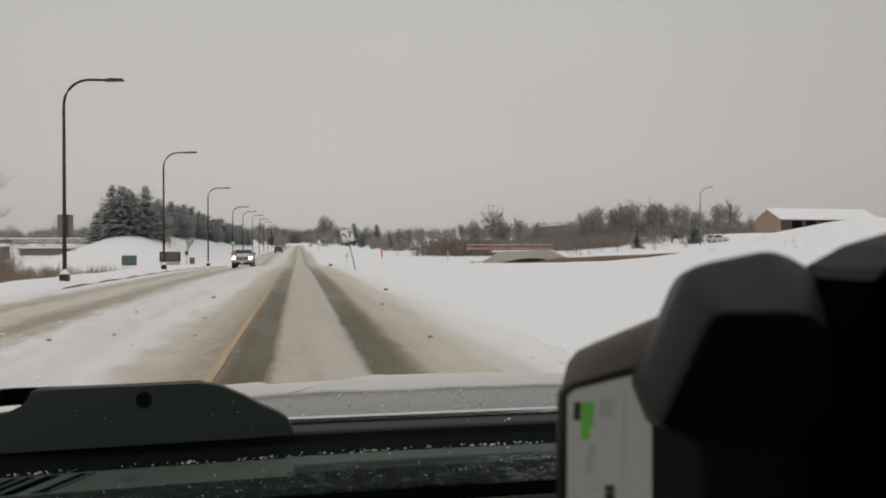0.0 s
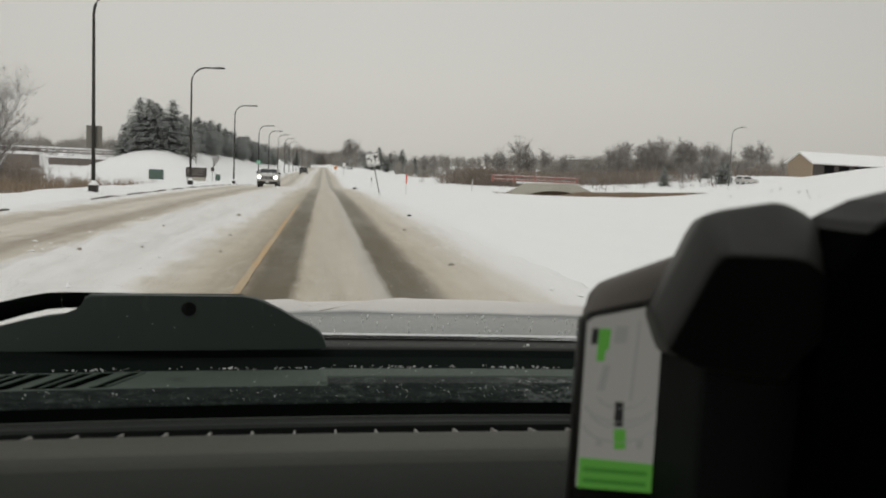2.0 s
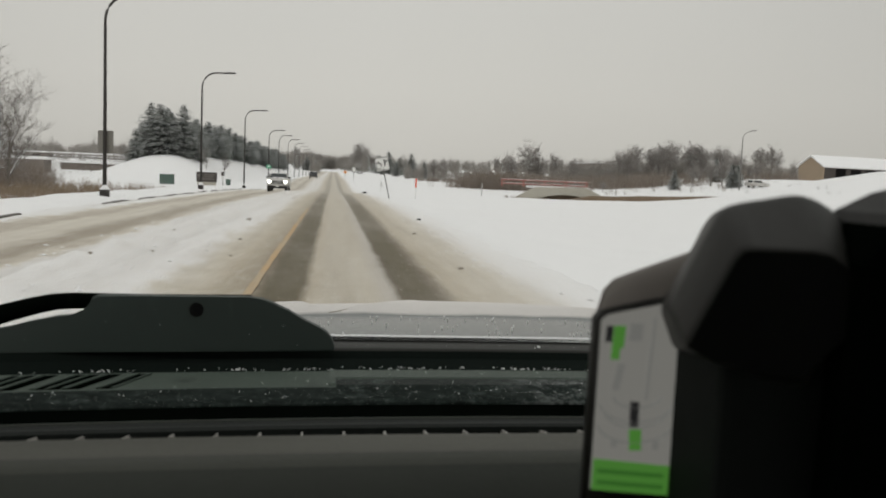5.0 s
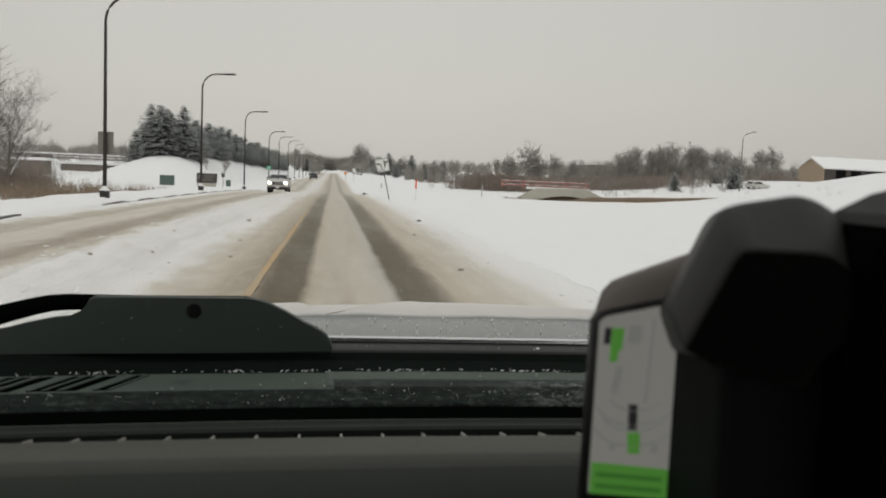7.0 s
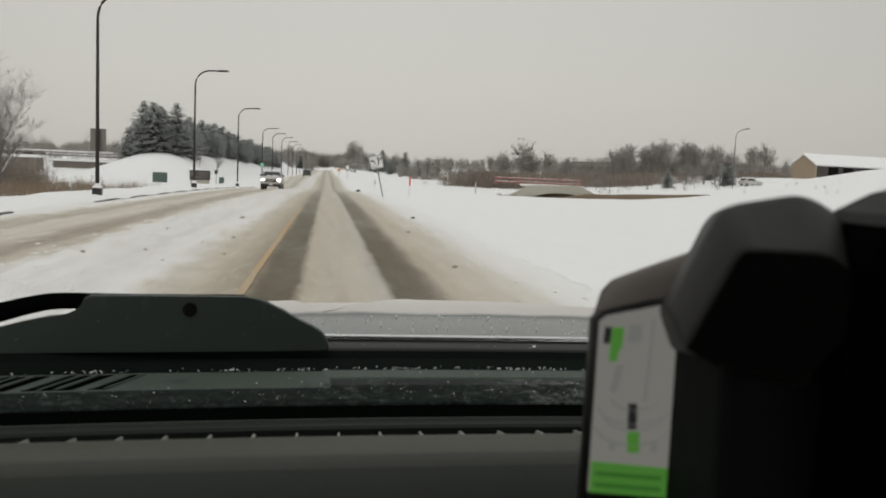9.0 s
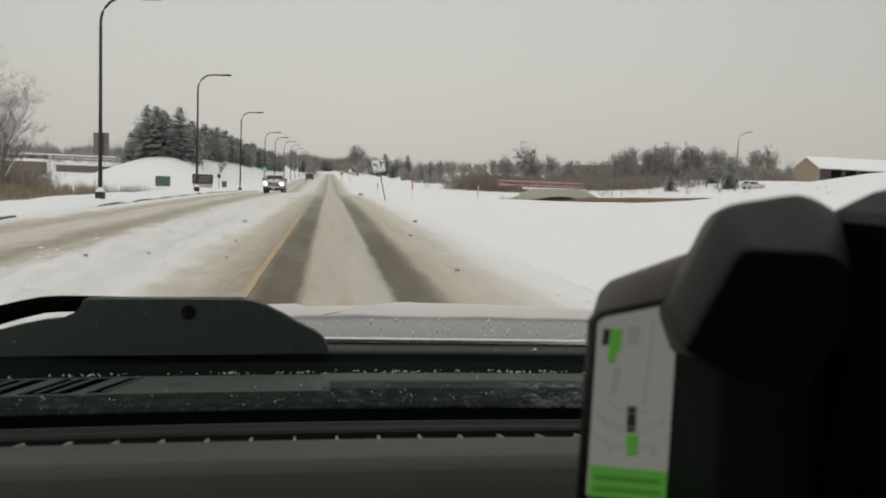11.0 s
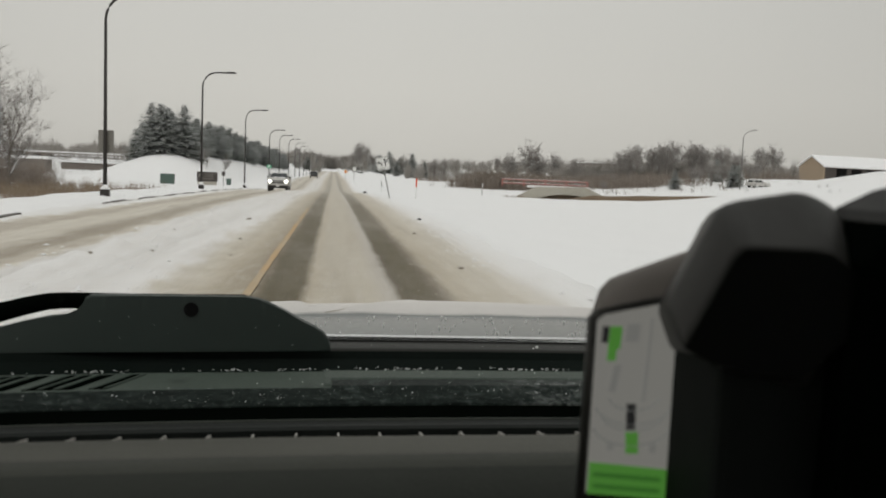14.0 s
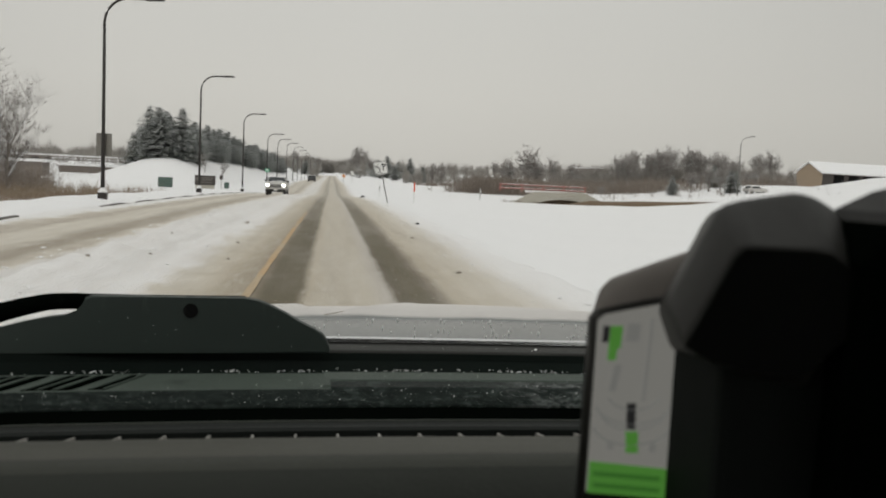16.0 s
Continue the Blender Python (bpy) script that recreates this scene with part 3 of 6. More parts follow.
for y in np.linspace(1.612, 1.99, 40):
    x = float(np.interp(y, (1.61, 1.63, 1.71, 1.90, 2.05), (0.0, 0.033, 0.083, 0.17, 0.21))) - 0.003
    line.append((x, y - 0.10 * ((x - CX) / 0.8) ** 2 * (y - 1.34), bonnet_z(x, y) + 0.0004))
tube(bm, line, [0.0010 + 0.0016 * math.sin(math.pi * k / 39) for k in range(40)], 6)
part("crease_shade", bm, M_DIRTSHADE, bonnet, "grey line along the crease that stands for its shade")
bm = bmesh.new()
swept(bm, [(1.339, 1.085), (1.332, 1.140), (1.3335, 1.1452), (1.3385, 1.1478), (1.3415, 1.1470)], CX - 0.80, CX + 0.80, 20, 0.0)
part("rear_edge", bm, M_CHROME, bonnet, "bright rear lip of the bonnet")
bm = bmesh.new()
box(bm, (CX - 0.8, 2.15, 0.45), (CX + 0.8, 2.36, 0.98), 0.05)
part("front_bumper", bm, M_SILVER, car)
for sx in (-1, 1):
    bm = bmesh.new()
    box(bm, (CX + sx * 0.86 - 0.08, 1.25, 0.5), (CX + sx * 0.86 + 0.08, 2.25, 1.02), 0.05)
    part("wing", bm, M_SILVER, car)

# cowl: recess behind the bonnet, seal, grey plastic panel with louvres, all bowed back towards the sides
COWL_BOW = 0.050
# the whole channel has one near-black, dull colour
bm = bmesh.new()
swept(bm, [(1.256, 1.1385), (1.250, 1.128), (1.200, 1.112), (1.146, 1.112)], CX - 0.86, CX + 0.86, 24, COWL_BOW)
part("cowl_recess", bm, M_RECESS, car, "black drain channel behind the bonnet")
bm = bmesh.new()
swept(bm, [(1.334, 1.128), (1.330, 1.1375), (1.300, 1.1390), (1.264, 1.1418), (1.258, 1.1405), (1.256, 1.134)], CX - 0.80, CX + 0.80, 24, 0.030)
part("bonnet_seal", bm, M_SEAL, car, "dark rubber seal under the rear edge of the bonnet", True)
bm = bmesh.new()
swept(bm, [(1.152, 1.116), (1.1495, 1.1315), (1.1465, 1.1333), (1.142, 1.1328), (1.0870, 1.1266), (1.0845, 1.1256), (1.0835, 1.120)], CX - 0.86, CX + 0.86, 32, COWL_BOW)
cowl = part("cowl_panel", bm, M_COWL, car, "weathered grey plastic cowl with water spots")
bm = bmesh.new()
swept(bm, [(1.1505, 1.130), (1.1490, 1.1340), (1.1460, 1.1352), (1.1165, 1.1318), (1.1140, 1.1296)], 0.010, CX + 0.86, 20, COWL_BOW)
part("cowl_overlap", bm, M_COWL, cowl, "upper strip of the cowl, lapped over at a step")
bm = bmesh.new()
swept(bm, [(1.0850, 1.1260), (1.0800, 1.1236), (1.0640, 1.1158), (1.0570, 1.1105), (1.0520, 1.095)], CX - 0.86, 0.016, 20, COWL_BOW)
part("cowl_lip", bm, M_COWLWET, cowl, "dark wet front lip of the cowl")
bm = bmesh.new()
swept(bm, [(1.1150, 1.1300), (1.1120, 1.1304), (1.0880, 1.1284), (1.0640, 1.1168), (1.0575, 1.1118), (1.0520, 1.095)], 0.014, CX + 0.86, 20, COWL_BOW)
part("cowl_lip", bm, M_COWLWET, cowl, "dark wet front lip of the cowl")
bm = bmesh.new()
swept(bm, [(1.148, 1.1352), (1.1165, 1.1330), (1.092, 1.1300), (1.0885, 1.1272)], 0.004, 0.013, 2, COWL_BOW)
part("cowl_step", bm, M_COWL, cowl, "rounded step where the cowl pieces meet")


def cowl_z(y):
    return 1.1266 + (y - 1.087) * 0.1127


def on_cowl(outline, up, thick):
    b = bmesh.new()
    back = [COWL_BOW * ((x - CX) / 0.75) ** 2 for x, y in outline]
    lo = [b.verts.new((x, y - d, cowl_z(y) + up)) for (x, y), d in zip(outline, back)]
    hi = [b.verts.new((x, y - d, cowl_z(y) + up + thick)) for (x, y), d in zip(outline, back)]
    b.faces.new(lo[::-1]), b.faces.new(hi)
    for i in range(len(lo)):
        b.faces.new((lo[i], lo[(i + 1) % len(lo)], hi[(i + 1) % len(lo)], hi[i]))
    return b


# slots are black plates, inner shade as colour, with pale slanting ribs, three to a group
for i in range(6):
    x = -0.374 - 0.0785 * (i - 1)
    for off, gap in ((0.0055, 0.0125), (0.0225, 0.0140), (0.0440, 0.0150)):
        if x + off > -0.276:
            continue
        u = x + off
        part("louvre_slot", on_cowl([(u, 1.0895), (u + gap, 1.0895), (u + gap + 0.038, 1.1400), (u + 0.038, 1.1400)], 0.0003, 0.0005), M_RUBBER, cowl)
    for off, w in ((0.0, 0.0050), (0.018, 0.0035), (0.037, 0.0060)):
        if x + off > -0.270:
            continue
        u = x + off
        part("louvre", on_cowl([(u, 1.0895), (u + w, 1.0895), (u + w + 0.038, 1.1400), (u + 0.038, 1.1400)], 0.0003, 0.0018), M_COWL, cowl)
bm = bmesh.new()
swept(bm, [(1.0555, 1.1092), (1.040, 1.1032), (1.000, 1.091), (0.955, 1.076), (0.9505, 1.02)], CX - 0.86, CX + 0.86, 32, 0.0495)
part("glass_seal", bm, M_RUBBER, car, "black band at the foot of the windscreen")

# wiper: broad plate with a pivot hole, and the arm that leaves it
wiper = part("wiper", slab(bmesh.new(), [(-0.80, 1.120), (-0.4618, 1.1385), (-0.20, 1.1430), (0.0085, 1.1455), (0.0115, 1.1480), (0.0111, 1.1550), (0.0073, 1.1653), (0.0002, 1.1749), (-0.0129, 1.1826), (-0.0344, 1.1928),
                                          (-0.0602, 1.2080), (-0.0857, 1.2206), (-0.1000, 1.2245), (-0.1191, 1.2272), (-0.2200, 1.2262), (-0.3372, 1.2256), (-0.3435, 1.2218), (-0.3482, 1.2114), (-0.3530, 1.2020),
                                          (-0.3575, 1.1985), (-0.3640, 1.1962), (-0.3725, 1.1951), (-0.3959, 1.1922), (-0.4307, 1.1842), (-0.4615, 1.1754), (-0.55, 1.158), (-0.80, 1.136)], "y", 1.214, 1.230, 0.003),
             M_WIPER, car, "dark grey plastic windscreen wiper plate with a round hole")
bm = bmesh.new()
tube(bm, [(-0.80, 1.236, 1.085), (-0.56, 1.236, 1.163), (-0.466, 1.236, 1.1945), (-0.435, 1.236, 1.2036), (-0.404, 1.236, 1.2110), (-0.380, 1.236, 1.2131), (-0.350, 1.236, 1.2136), (-0.28, 1.236, 1.2150), (-0.20, 1.236, 1.2175), (-0.120, 1.236, 1.2215), (-0.106, 1.234, 1.2195)],
     [0.016, 0.0150, 0.0140, 0.0132, 0.0124, 0.0122, 0.0120, 0.0105, 0.0090, 0.0062, 0.0030], 12)
part("wiper_arm", bm, M_RUBBER, wiper, "black curved wiper arm", True)
# solid near-black plug: the shade inside the hole is put into its colour
bm = bmesh.new()
tube(bm, [(-0.1948, 1.2125, 1.2068), (-0.1948, 1.2310, 1.2068)], 0.0108, 24)
part("pivot_hole", bm, M_DARKOPEN, wiper, "dark round hole")

# dashboard
bm = bmesh.new()
swept(bm, [(0.6950, 1.1714), (0.706, 1.1706), (0.740, 1.1638), (0.800, 1.1490), (0.8530, 1.1352), (0.8560, 1.1338), (0.8565, 1.128)], CX - 0.80, CX + 0.80, 32, 0.034)
dash = part("dashboard", bm, M_DASH, car, "grey grained vinyl dashboard top", True)
# in-between tone: the light falling off over the crest is put into colour
bm = bmesh.new()
swept(bm, [(0.672, 1.1672), (0.676, 1.1688), (0.680, 1.1700), (0.6870, 1.1712), (0.6951, 1.17142)], CX - 0.80, CX + 0.80, 32, 0.034)
part("dashboard_roll", bm, M_DASHHALFSHADE, dash, "rolled edge of the dashboard, half shade put into its colour", True)
# same dashboard, darker tone: the shade of its cabin side is painted in
bm = bmesh.new()
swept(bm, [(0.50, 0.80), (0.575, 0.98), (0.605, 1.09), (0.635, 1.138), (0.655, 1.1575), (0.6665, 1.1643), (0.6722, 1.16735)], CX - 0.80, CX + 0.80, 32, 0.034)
part("dashboard_front", bm, M_TRIM_DASHSHADE, dash, "curved front of the dashboard, its shade put into a darker colour", True)
bm = bmesh.new()
swept(bm, [(0.856, 1.131), (0.860, 1.114), (0.912, 1.110), (0.918, 1.1215)], CX - 0.80, CX + 0.80, 32, 0.038)
part("defroster_slot", bm, M_RUBBER, dash, "dark defroster slot along the windscreen")
bm = bmesh.new()
swept(bm, [(0.914, 1.108), (0.916, 1.1225), (0.9225, 1.1248), (0.9300, 1.1238), (0.9420, 1.1246), (0.950, 1.113), (0.950, 1.05)], CX - 0.80, CX + 0.80, 32, 0.045)
rail = part("rear_rail", bm, M_RAIL, dash, "dark rail behind the defroster slot")
# narrow strip, paler than the rail: the highlight on its edge as colour
bm = bmesh.new()
swept(bm, [(0.9415, 1.1240), (0.9425, 1.1258), (0.9455, 1.1262), (0.9470, 1.1240)], CX - 0.80, CX + 0.80, 32, 0.045)
part("bead", bm, M_TRIM_DASHSHADE, rail, "moulded edge in a paler tone that stands for a highlight")
rib_mesh = None
for i in range(31):
    x = -0.4875 + 0.0463 * i
    back = 0.036 * ((x - CX) / 0.75) ** 2
    if rib_mesh is None:
        bm = bmesh.new()
        slab(bm, [(0.8568, 1.110), (0.8568, 1.1335), (0.8920, 1.1262), (0.8975, 1.110)], "x", -0.0010, 0.0010)
        rib = part("rib", bm, M_RIB, dash)
        rib_mesh = rib.data
    else:
        rib = new("rib", rib_mesh)
        rib.parent = dash
    rib.location = (x, -back, 0)

# water beads and snow specks along the cowl, on the wiper and the bonnet
rnd = random.Random(4)
bm = bmesh.new()


def speck(x, y, z, r, tall=0.8):
    bmesh.ops.create_icosphere(bm, subdivisions=1, radius=r, matrix=Matrix.LocRotScale((x, y, z + r * tall * 0.6), None, (rnd.uniform(0.8, 1.25), 1, tall * rnd.uniform(0.8, 1.2))))


def bowed(x, y):
    return y - COWL_BOW * ((x - CX) / 0.75) ** 2


for i in range(190):
    x = rnd.uniform(-0.46, 0.45)
    if rnd.random() < 0.55:
        x = rnd.choice((-0.31, -0.27, -0.12, -0.055, -0.035, 0.0, 0.11, 0.145, 0.29, 0.34)) + rnd.gauss(0, 0.014)
    speck(x, bowed(x, 1.1505) + rnd.uniform(-0.002, 0.003), 1.1335 + 0.0012 * (x > 0.01) + abs(rnd.gauss(0, 0.0016)), rnd.choice((0.0004, 0.0005, 0.0006, 0.0008, 0.0010, 0.0014)))
for i in range(110):
    x, y = rnd.uniform(-0.46, 0.45), rnd.uniform(1.060, 1.084)
    speck(x, bowed(x, y), 1.1128 + (y - 1.057) * 0.50 + (0.002 if x > 0.015 else 0.0004), rnd.choice((0.0003, 0.0004, 0.0005, 0.0009)))
for i in range(120):
    x, y = rnd.gauss(0.315, 0.032), rnd.uniform(1.072, 1.096)
    speck(x, bowed(x, y), 1.1205 + (y - 1.072) * 0.40, rnd.choice((0.0003, 0.0004, 0.0006)))
for i in range(40):
    x, y = rnd.uniform(-0.2, 0.45), rnd.uniform(1.09, 1.14)
    speck(x, bowed(x, y), cowl_z(y) + (0.002 if x > 0.01 else 0.0002), rnd.choice((0.0003, 0.0004, 0.0008)))
for i in range(16):
    speck(rnd.uniform(-0.46, -0.03), 1.2135, rnd.uniform(1.15, 1.215), rnd.choice((0.0004, 0.0006)))
speck(0.353, 1.285, 1.1400, 0.0028), speck(0.345, 1.278, 1.1402, 0.0014)
for i in range(9):
    x = rnd.uniform(0.02, 0.45)
    speck(x, 1.29, 1.1400, rnd.choice((0.0004, 0.0007)))
# bonnet drops are plain white, so their glints are put into colour
for i in range(64):
    x, y = rnd.uniform(-0.02, 0.52), rnd.uniform(1.36, 1.57)
    speck(x, y, bonnet_z(x, y), rnd.choice((0.0010, 0.0013, 0.0018)), 1.9)
part("snow_specks", bm, M_WHITEPL, car, "scattered white snow specks and drops")["kind"] = "stuff"

# windscreen, pillars, roof and the closed cabin behind
bm = bmesh.new()
q = [bm.verts.new(p) for p in ((CX - 0.74, 1.048, 1.0852), (CX + 0.74, 1.048, 1.0852), (CX + 0.60, 0.18, 1.80), (CX - 0.60, 0.18, 1.80))]
q2 = [bm.verts.new(v.co + Vector((0, 0.004, 0.005))) for v in q]
bm.faces.new(q), bm.faces.new(q2[::-1])
for i in range(4):
    bm.faces.new((q[i], q[(i + 1) % 4], q2[(i + 1) % 4], q2[i]))
screen = part("windscreen", bm, M_GLASS, car, "clear windscreen glass")
screen.visible_shadow = False
bm = bmesh.new()
box(bm, (CX - 0.66, -1.6, 1.80), (CX + 0.66, 0.20, 1.86), 0.02)
part("headliner", bm, M_DASH, car, "grey headliner")
bm = bmesh.new()
slab(bm, [(CX - 0.60, 1.862), (CX + 0.60, 1.862), (CX + 0.69, 1.84), (CX + 0.66, 1.905), (CX + 0.45, 1.94), (CX - 0.45, 1.94), (CX - 0.66, 1.905), (CX - 0.69, 1.84)], "y", -1.66, 0.16, 0.02)
part("roof", bm, M_SILVER, car, "silver painted roof", True)
for sx in (-1, 1):
    bm = bmesh.new()
    tube(bm, [(CX + sx * 0.77, 1.03, 1.09), (CX + sx * 0.64, 0.18, 1.82)], [0.045, 0.05], 8)
    part("front_pillar", bm, M_DASH, car)
    bm = bmesh.new()
    box(bm, (CX + sx * 0.82 - 0.05, -1.6, 0.3), (CX + sx * 0.82 + 0.05, 1.05, 1.06), 0.02)
    part("door_trim", bm, M_TRIM_DASHSHADE, car, "dark inner door trim")
    for y0, y1, nm in ((-0.38, 0.98, "front_door"), (-1.30, -0.40, "rear_door")):
        bm = bmesh.new()
        slab(bm, [(CX + sx * 0.872, 0.34), (CX + sx * 0.93, 0.42), (CX + sx * 0.945, 0.72), (CX + sx * 0.90, 1.06), (CX + sx * 0.872, 1.06)], "y", y0, y1, 0.012)
        skin = part(nm, bm, M_SILVER, car, "silver painted door", True)
        bm = bmesh.new()
        box(bm, (CX + sx * 0.942 - 0.02, y0 + 0.08, 0.93), (CX + sx * 0.942 + 0.012, y0 + 0.26, 0.965), 0.008)
        part("handle", bm, M_CHROME, skin)
        bm = bmesh.new()
        q = [bm.verts.new(p) for p in ((CX + sx * 0.86, y0 + 0.03, 1.06), (CX + sx * 0.86, y1 - 0.03, 1.06), (CX + sx * 0.665, min(y1 - 0.03, 0.20), 1.83), (CX + sx * 0.665, y0 + 0.03, 1.83))]
        r = bmesh.ops.extrude_face_region(bm, geom=[bm.faces.new(q)])
        bmesh.ops.translate(bm, verts=[v for v in r["geom"] if isinstance(v, bmesh.types.BMVert)], vec=(sx * 0.004, 0, 0))
        pane = part("side_window", bm, M_GLASS, skin, "clear side window")
        pane.visible_shadow = False
    bm = bmesh.new()
    slab(bm, [(CX + sx * 0.872, 0.42), (CX + sx * 0.93, 0.50), (CX + sx * 0.94, 0.75), (CX + sx * 0.88, 1.07), (CX + sx * 0.872, 1.07)], "y", -1.66, -1.32, 0.012)
    part("rear_wing", bm, M_SILVER, car, "silver rear wing", True)
    bm = bmesh.new()
    tube(bm, [(CX + sx * 0.84, -1.58, 1.06), (CX + sx * 0.67, -1.55, 1.86)], [0.06, 0.05], 8)
    part("rear_pillar", bm, M_SILVER, car)
    bm = bmesh.new()
    tube(bm, [(CX + sx * 0.74, -0.45, 1.05), (CX + sx * 0.66, -0.45, 1.82)], 0.05, 8)
    part("middle_pillar", bm, M_DASH, car)
bm = bmesh.new()
box(bm, (CX - 0.86, -1.64, 0.3), (CX + 0.86, -1.58, 1.10), 0.02)
box(bm, (CX - 0.70, -1.64, 1.76), (CX + 0.70, -1.58, 1.86), 0.02)
gate = part("tailgate", bm, M_SILVER, car, "silver tailgate")
bm = bmesh.new()
slab(bm, [(CX - 0.82, 1.09), (CX + 0.82, 1.09), (CX + 0.68, 1.78), (CX - 0.68, 1.78)], "y", -1.625, -1.615)
part("rear_window", bm, M_CARGLASS, gate, "dark rear window")
for sx in (-1, 1):
    bm = bmesh.new()
    box(bm, (CX + sx * 0.80 - 0.07, -1.675, 0.80), (CX + sx * 0.80 + 0.07, -1.635, 1.05), 0.02)
    part("tail_lamp", bm, M_RED, gate, "red tail lamp")
bm = bmesh.new()
box(bm, (CX - 0.86, -1.6, 0.26), (CX + 0.86, 1.3, 0.32))
part("cabin_floor", bm, M_RUBBER, car)
for sx in (-0.38, 0.38):
    bm = bmesh.new()
    box(bm, (CX + sx - 0.25, -0.95, 0.62), (CX + sx + 0.25, -0.45, 0.76), 0.05)
    box(bm, (CX + sx - 0.25, -1.10, 0.70), (CX + sx + 0.25, -0.92, 1.35), 0.06)
    part("seat", bm, M_TRIM_DASHSHADE, car)
for wx in (-0.62, 0.62):
    for wy in (1.75, -1.05):
        bm = bmesh.new()
        tube(bm, [(CX + wx * 1.1 - 0.1, wy, 0.33), (CX + wx * 1.1 + 0.1, wy, 0.33)], 0.33, 24)
        part("wheel", bm, M_TYRE, car)

# phone in its holder, with the bulky clamp beside it
holder = thing("phone_holder", (0.26, 0.55, 1.05), "black plastic phone holder with a bulky clamp on the dashboard", "phone holder")


def hold(name, bm, m, parent=None, label="", smooth=False):
    ob = part(name, bm, m, parent or holder, label, smooth)
    if parent is None:
        ob.location = (-0.26, -0.55, -1.05)
    return ob


bm = bmesh.new()
outer = [(0.2045, 1.3470), (0.2288, 1.3985), (0.2340, 1.4075), (0.2460, 1.4115), (0.2830, 1.4180), (0.2950, 1.4155), (0.3090, 1.4085), (0.340, 1.36), (0.30, 1.29), (0.2150, 1.3220)]
inner = [(0.1995, 1.3290), (0.2255, 1.3800), (0.2310, 1.3860), (0.2395, 1.3864), (0.2740, 1.3860), (0.2850, 1.3845), (0.300, 1.375), (0.304, 1.34), (0.272, 1.312), (0.2180, 1.3200)]
back = [bm.verts.new((x * 1.08, 0.50, 1.42 + (z - 1.42) * 1.08 - 0.004)) for x, z in outer]
ring = [bm.verts.new((x, 0.45, z)) for x, z in outer]
face = [bm.verts.new((x, 0.415, z)) for x, z in inner]
for p, q in ((back, ring), (ring, face)):
    for i in range(10):
        bm.faces.new((p[i], p[(i + 1) % 10], q[(i + 1) % 10], q[i]))
bm.faces.new(face), bm.faces.new(back[::-1])
bmesh.ops.bevel(bm, geom=list(bm.edges), offset=0.004, segments=2, affect="EDGES", profile=0.5)
hold("clamp_head", bm, M_BLACKPL, None, "", True)
# added thin panel, near black: shade on the head's camera-facing side
bm = bmesh.new()
slab(bm, [(0.25 + (x - 0.25) * 0.97, 1.35 + (z - 1.35) * 0.97) for x, z in inner], "y", 0.4125, 0.4145)
hold("clamp_face_shade", bm, M_CLAMPSHADE)
bm = bmesh.new()
slab(bm, [(0.292, 1.10), (0.47, 1.10), (0.47, 1.450), (0.345, 1.4180), (0.318, 1.4055), (0.298, 1.380)], "y", 0.405, 0.465, 0.008)
hold("clamp_side", bm, M_RUBBER)
# added slab in lighter grey: daylight on the block's top put into colour
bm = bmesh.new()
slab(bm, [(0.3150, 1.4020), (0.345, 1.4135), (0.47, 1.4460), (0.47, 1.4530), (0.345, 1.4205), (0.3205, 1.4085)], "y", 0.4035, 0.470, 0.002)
hold("clamp_lit_top", bm, M_CLAMPLIT, None, "upper edge in a lighter grey that stands for daylight")
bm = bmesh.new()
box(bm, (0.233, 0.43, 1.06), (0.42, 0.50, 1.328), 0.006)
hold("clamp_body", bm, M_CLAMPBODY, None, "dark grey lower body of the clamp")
bm = bmesh.new()
tube(bm, [(0.30, 0.52, 1.06), (0.30, 0.60, 1.06), (0.30, 0.66, 1.15)], 0.03, 12)
hold("mount_arm", bm, M_RUBBER)

phone = thing("phone", (0.215, 0.51, 1.18), "phone with a lit white and green map screen in the holder", "phone")
bm = bmesh.new()
slab(bm, [(-0.0360, 0.0), (0.040, 0.0), (0.040, 0.168), (0.0, 0.1605), (-0.022, 0.1560), (-0.0300, 0.1535), (-0.0345, 0.1475)], "y", 0.0, 0.012, 0.003)
body = part("case", bm, M_BLACKPL, phone, "thick dark grey phone case", True)
# rounded back of the cradle: rises behind the upper edge of the case
bm = bmesh.new()
foot = [(-0.0315, 0.120), (-0.0330, 0.1460), (-0.0290, 0.1545), (-0.0150, 0.1580), (0.0, 0.1612), (0.018, 0.1650), (0.045, 0.1700)]
crest = [(-0.0205, 0.120), (-0.0250, 0.1480), (-0.0212, 0.1625), (-0.0145, 0.1705), (-0.0045, 0.1748), (0.0175, 0.1832), (0.045, 0.1935)]
rows = []
for y, f, drop in ((0.0015, 0.0, 0.0), (0.009, 0.45, -0.0022), (0.0150, 0.80, -0.0015), (0.0200, 1.0, 0.0), (0.0260, 0.96, -0.002)):
    rows.append([bm.verts.new((p[0] * (1 - f) + q[0] * f, y, p[1] * (1 - f) + q[1] * f - drop)) for p, q in zip(foot, crest)])
rows.append([bm.verts.new((p[0] + 0.012, 0.030, 0.10)) for p in crest])
for p, q in zip(rows, rows[1:]):
    for j in range(len(foot) - 1):
        bm.faces.new((p[j], p[j + 1], q[j + 1], q[j]))
part("cradle_back", bm, M_CRADLE, phone, "rounded grey-brown back of the cradle", True)
bm = bmesh.new()
slab(bm, [(-0.0322, 0.0300), (0.038, 0.0235), (0.038, 0.1645), (-0.0265, 0.1512), (-0.0312, 0.1475)], "y", -0.0032, -0.0012)
screen_panel = part("screen", bm, M_SCREEN, phone, "lit white map screen")
bm = bmesh.new()
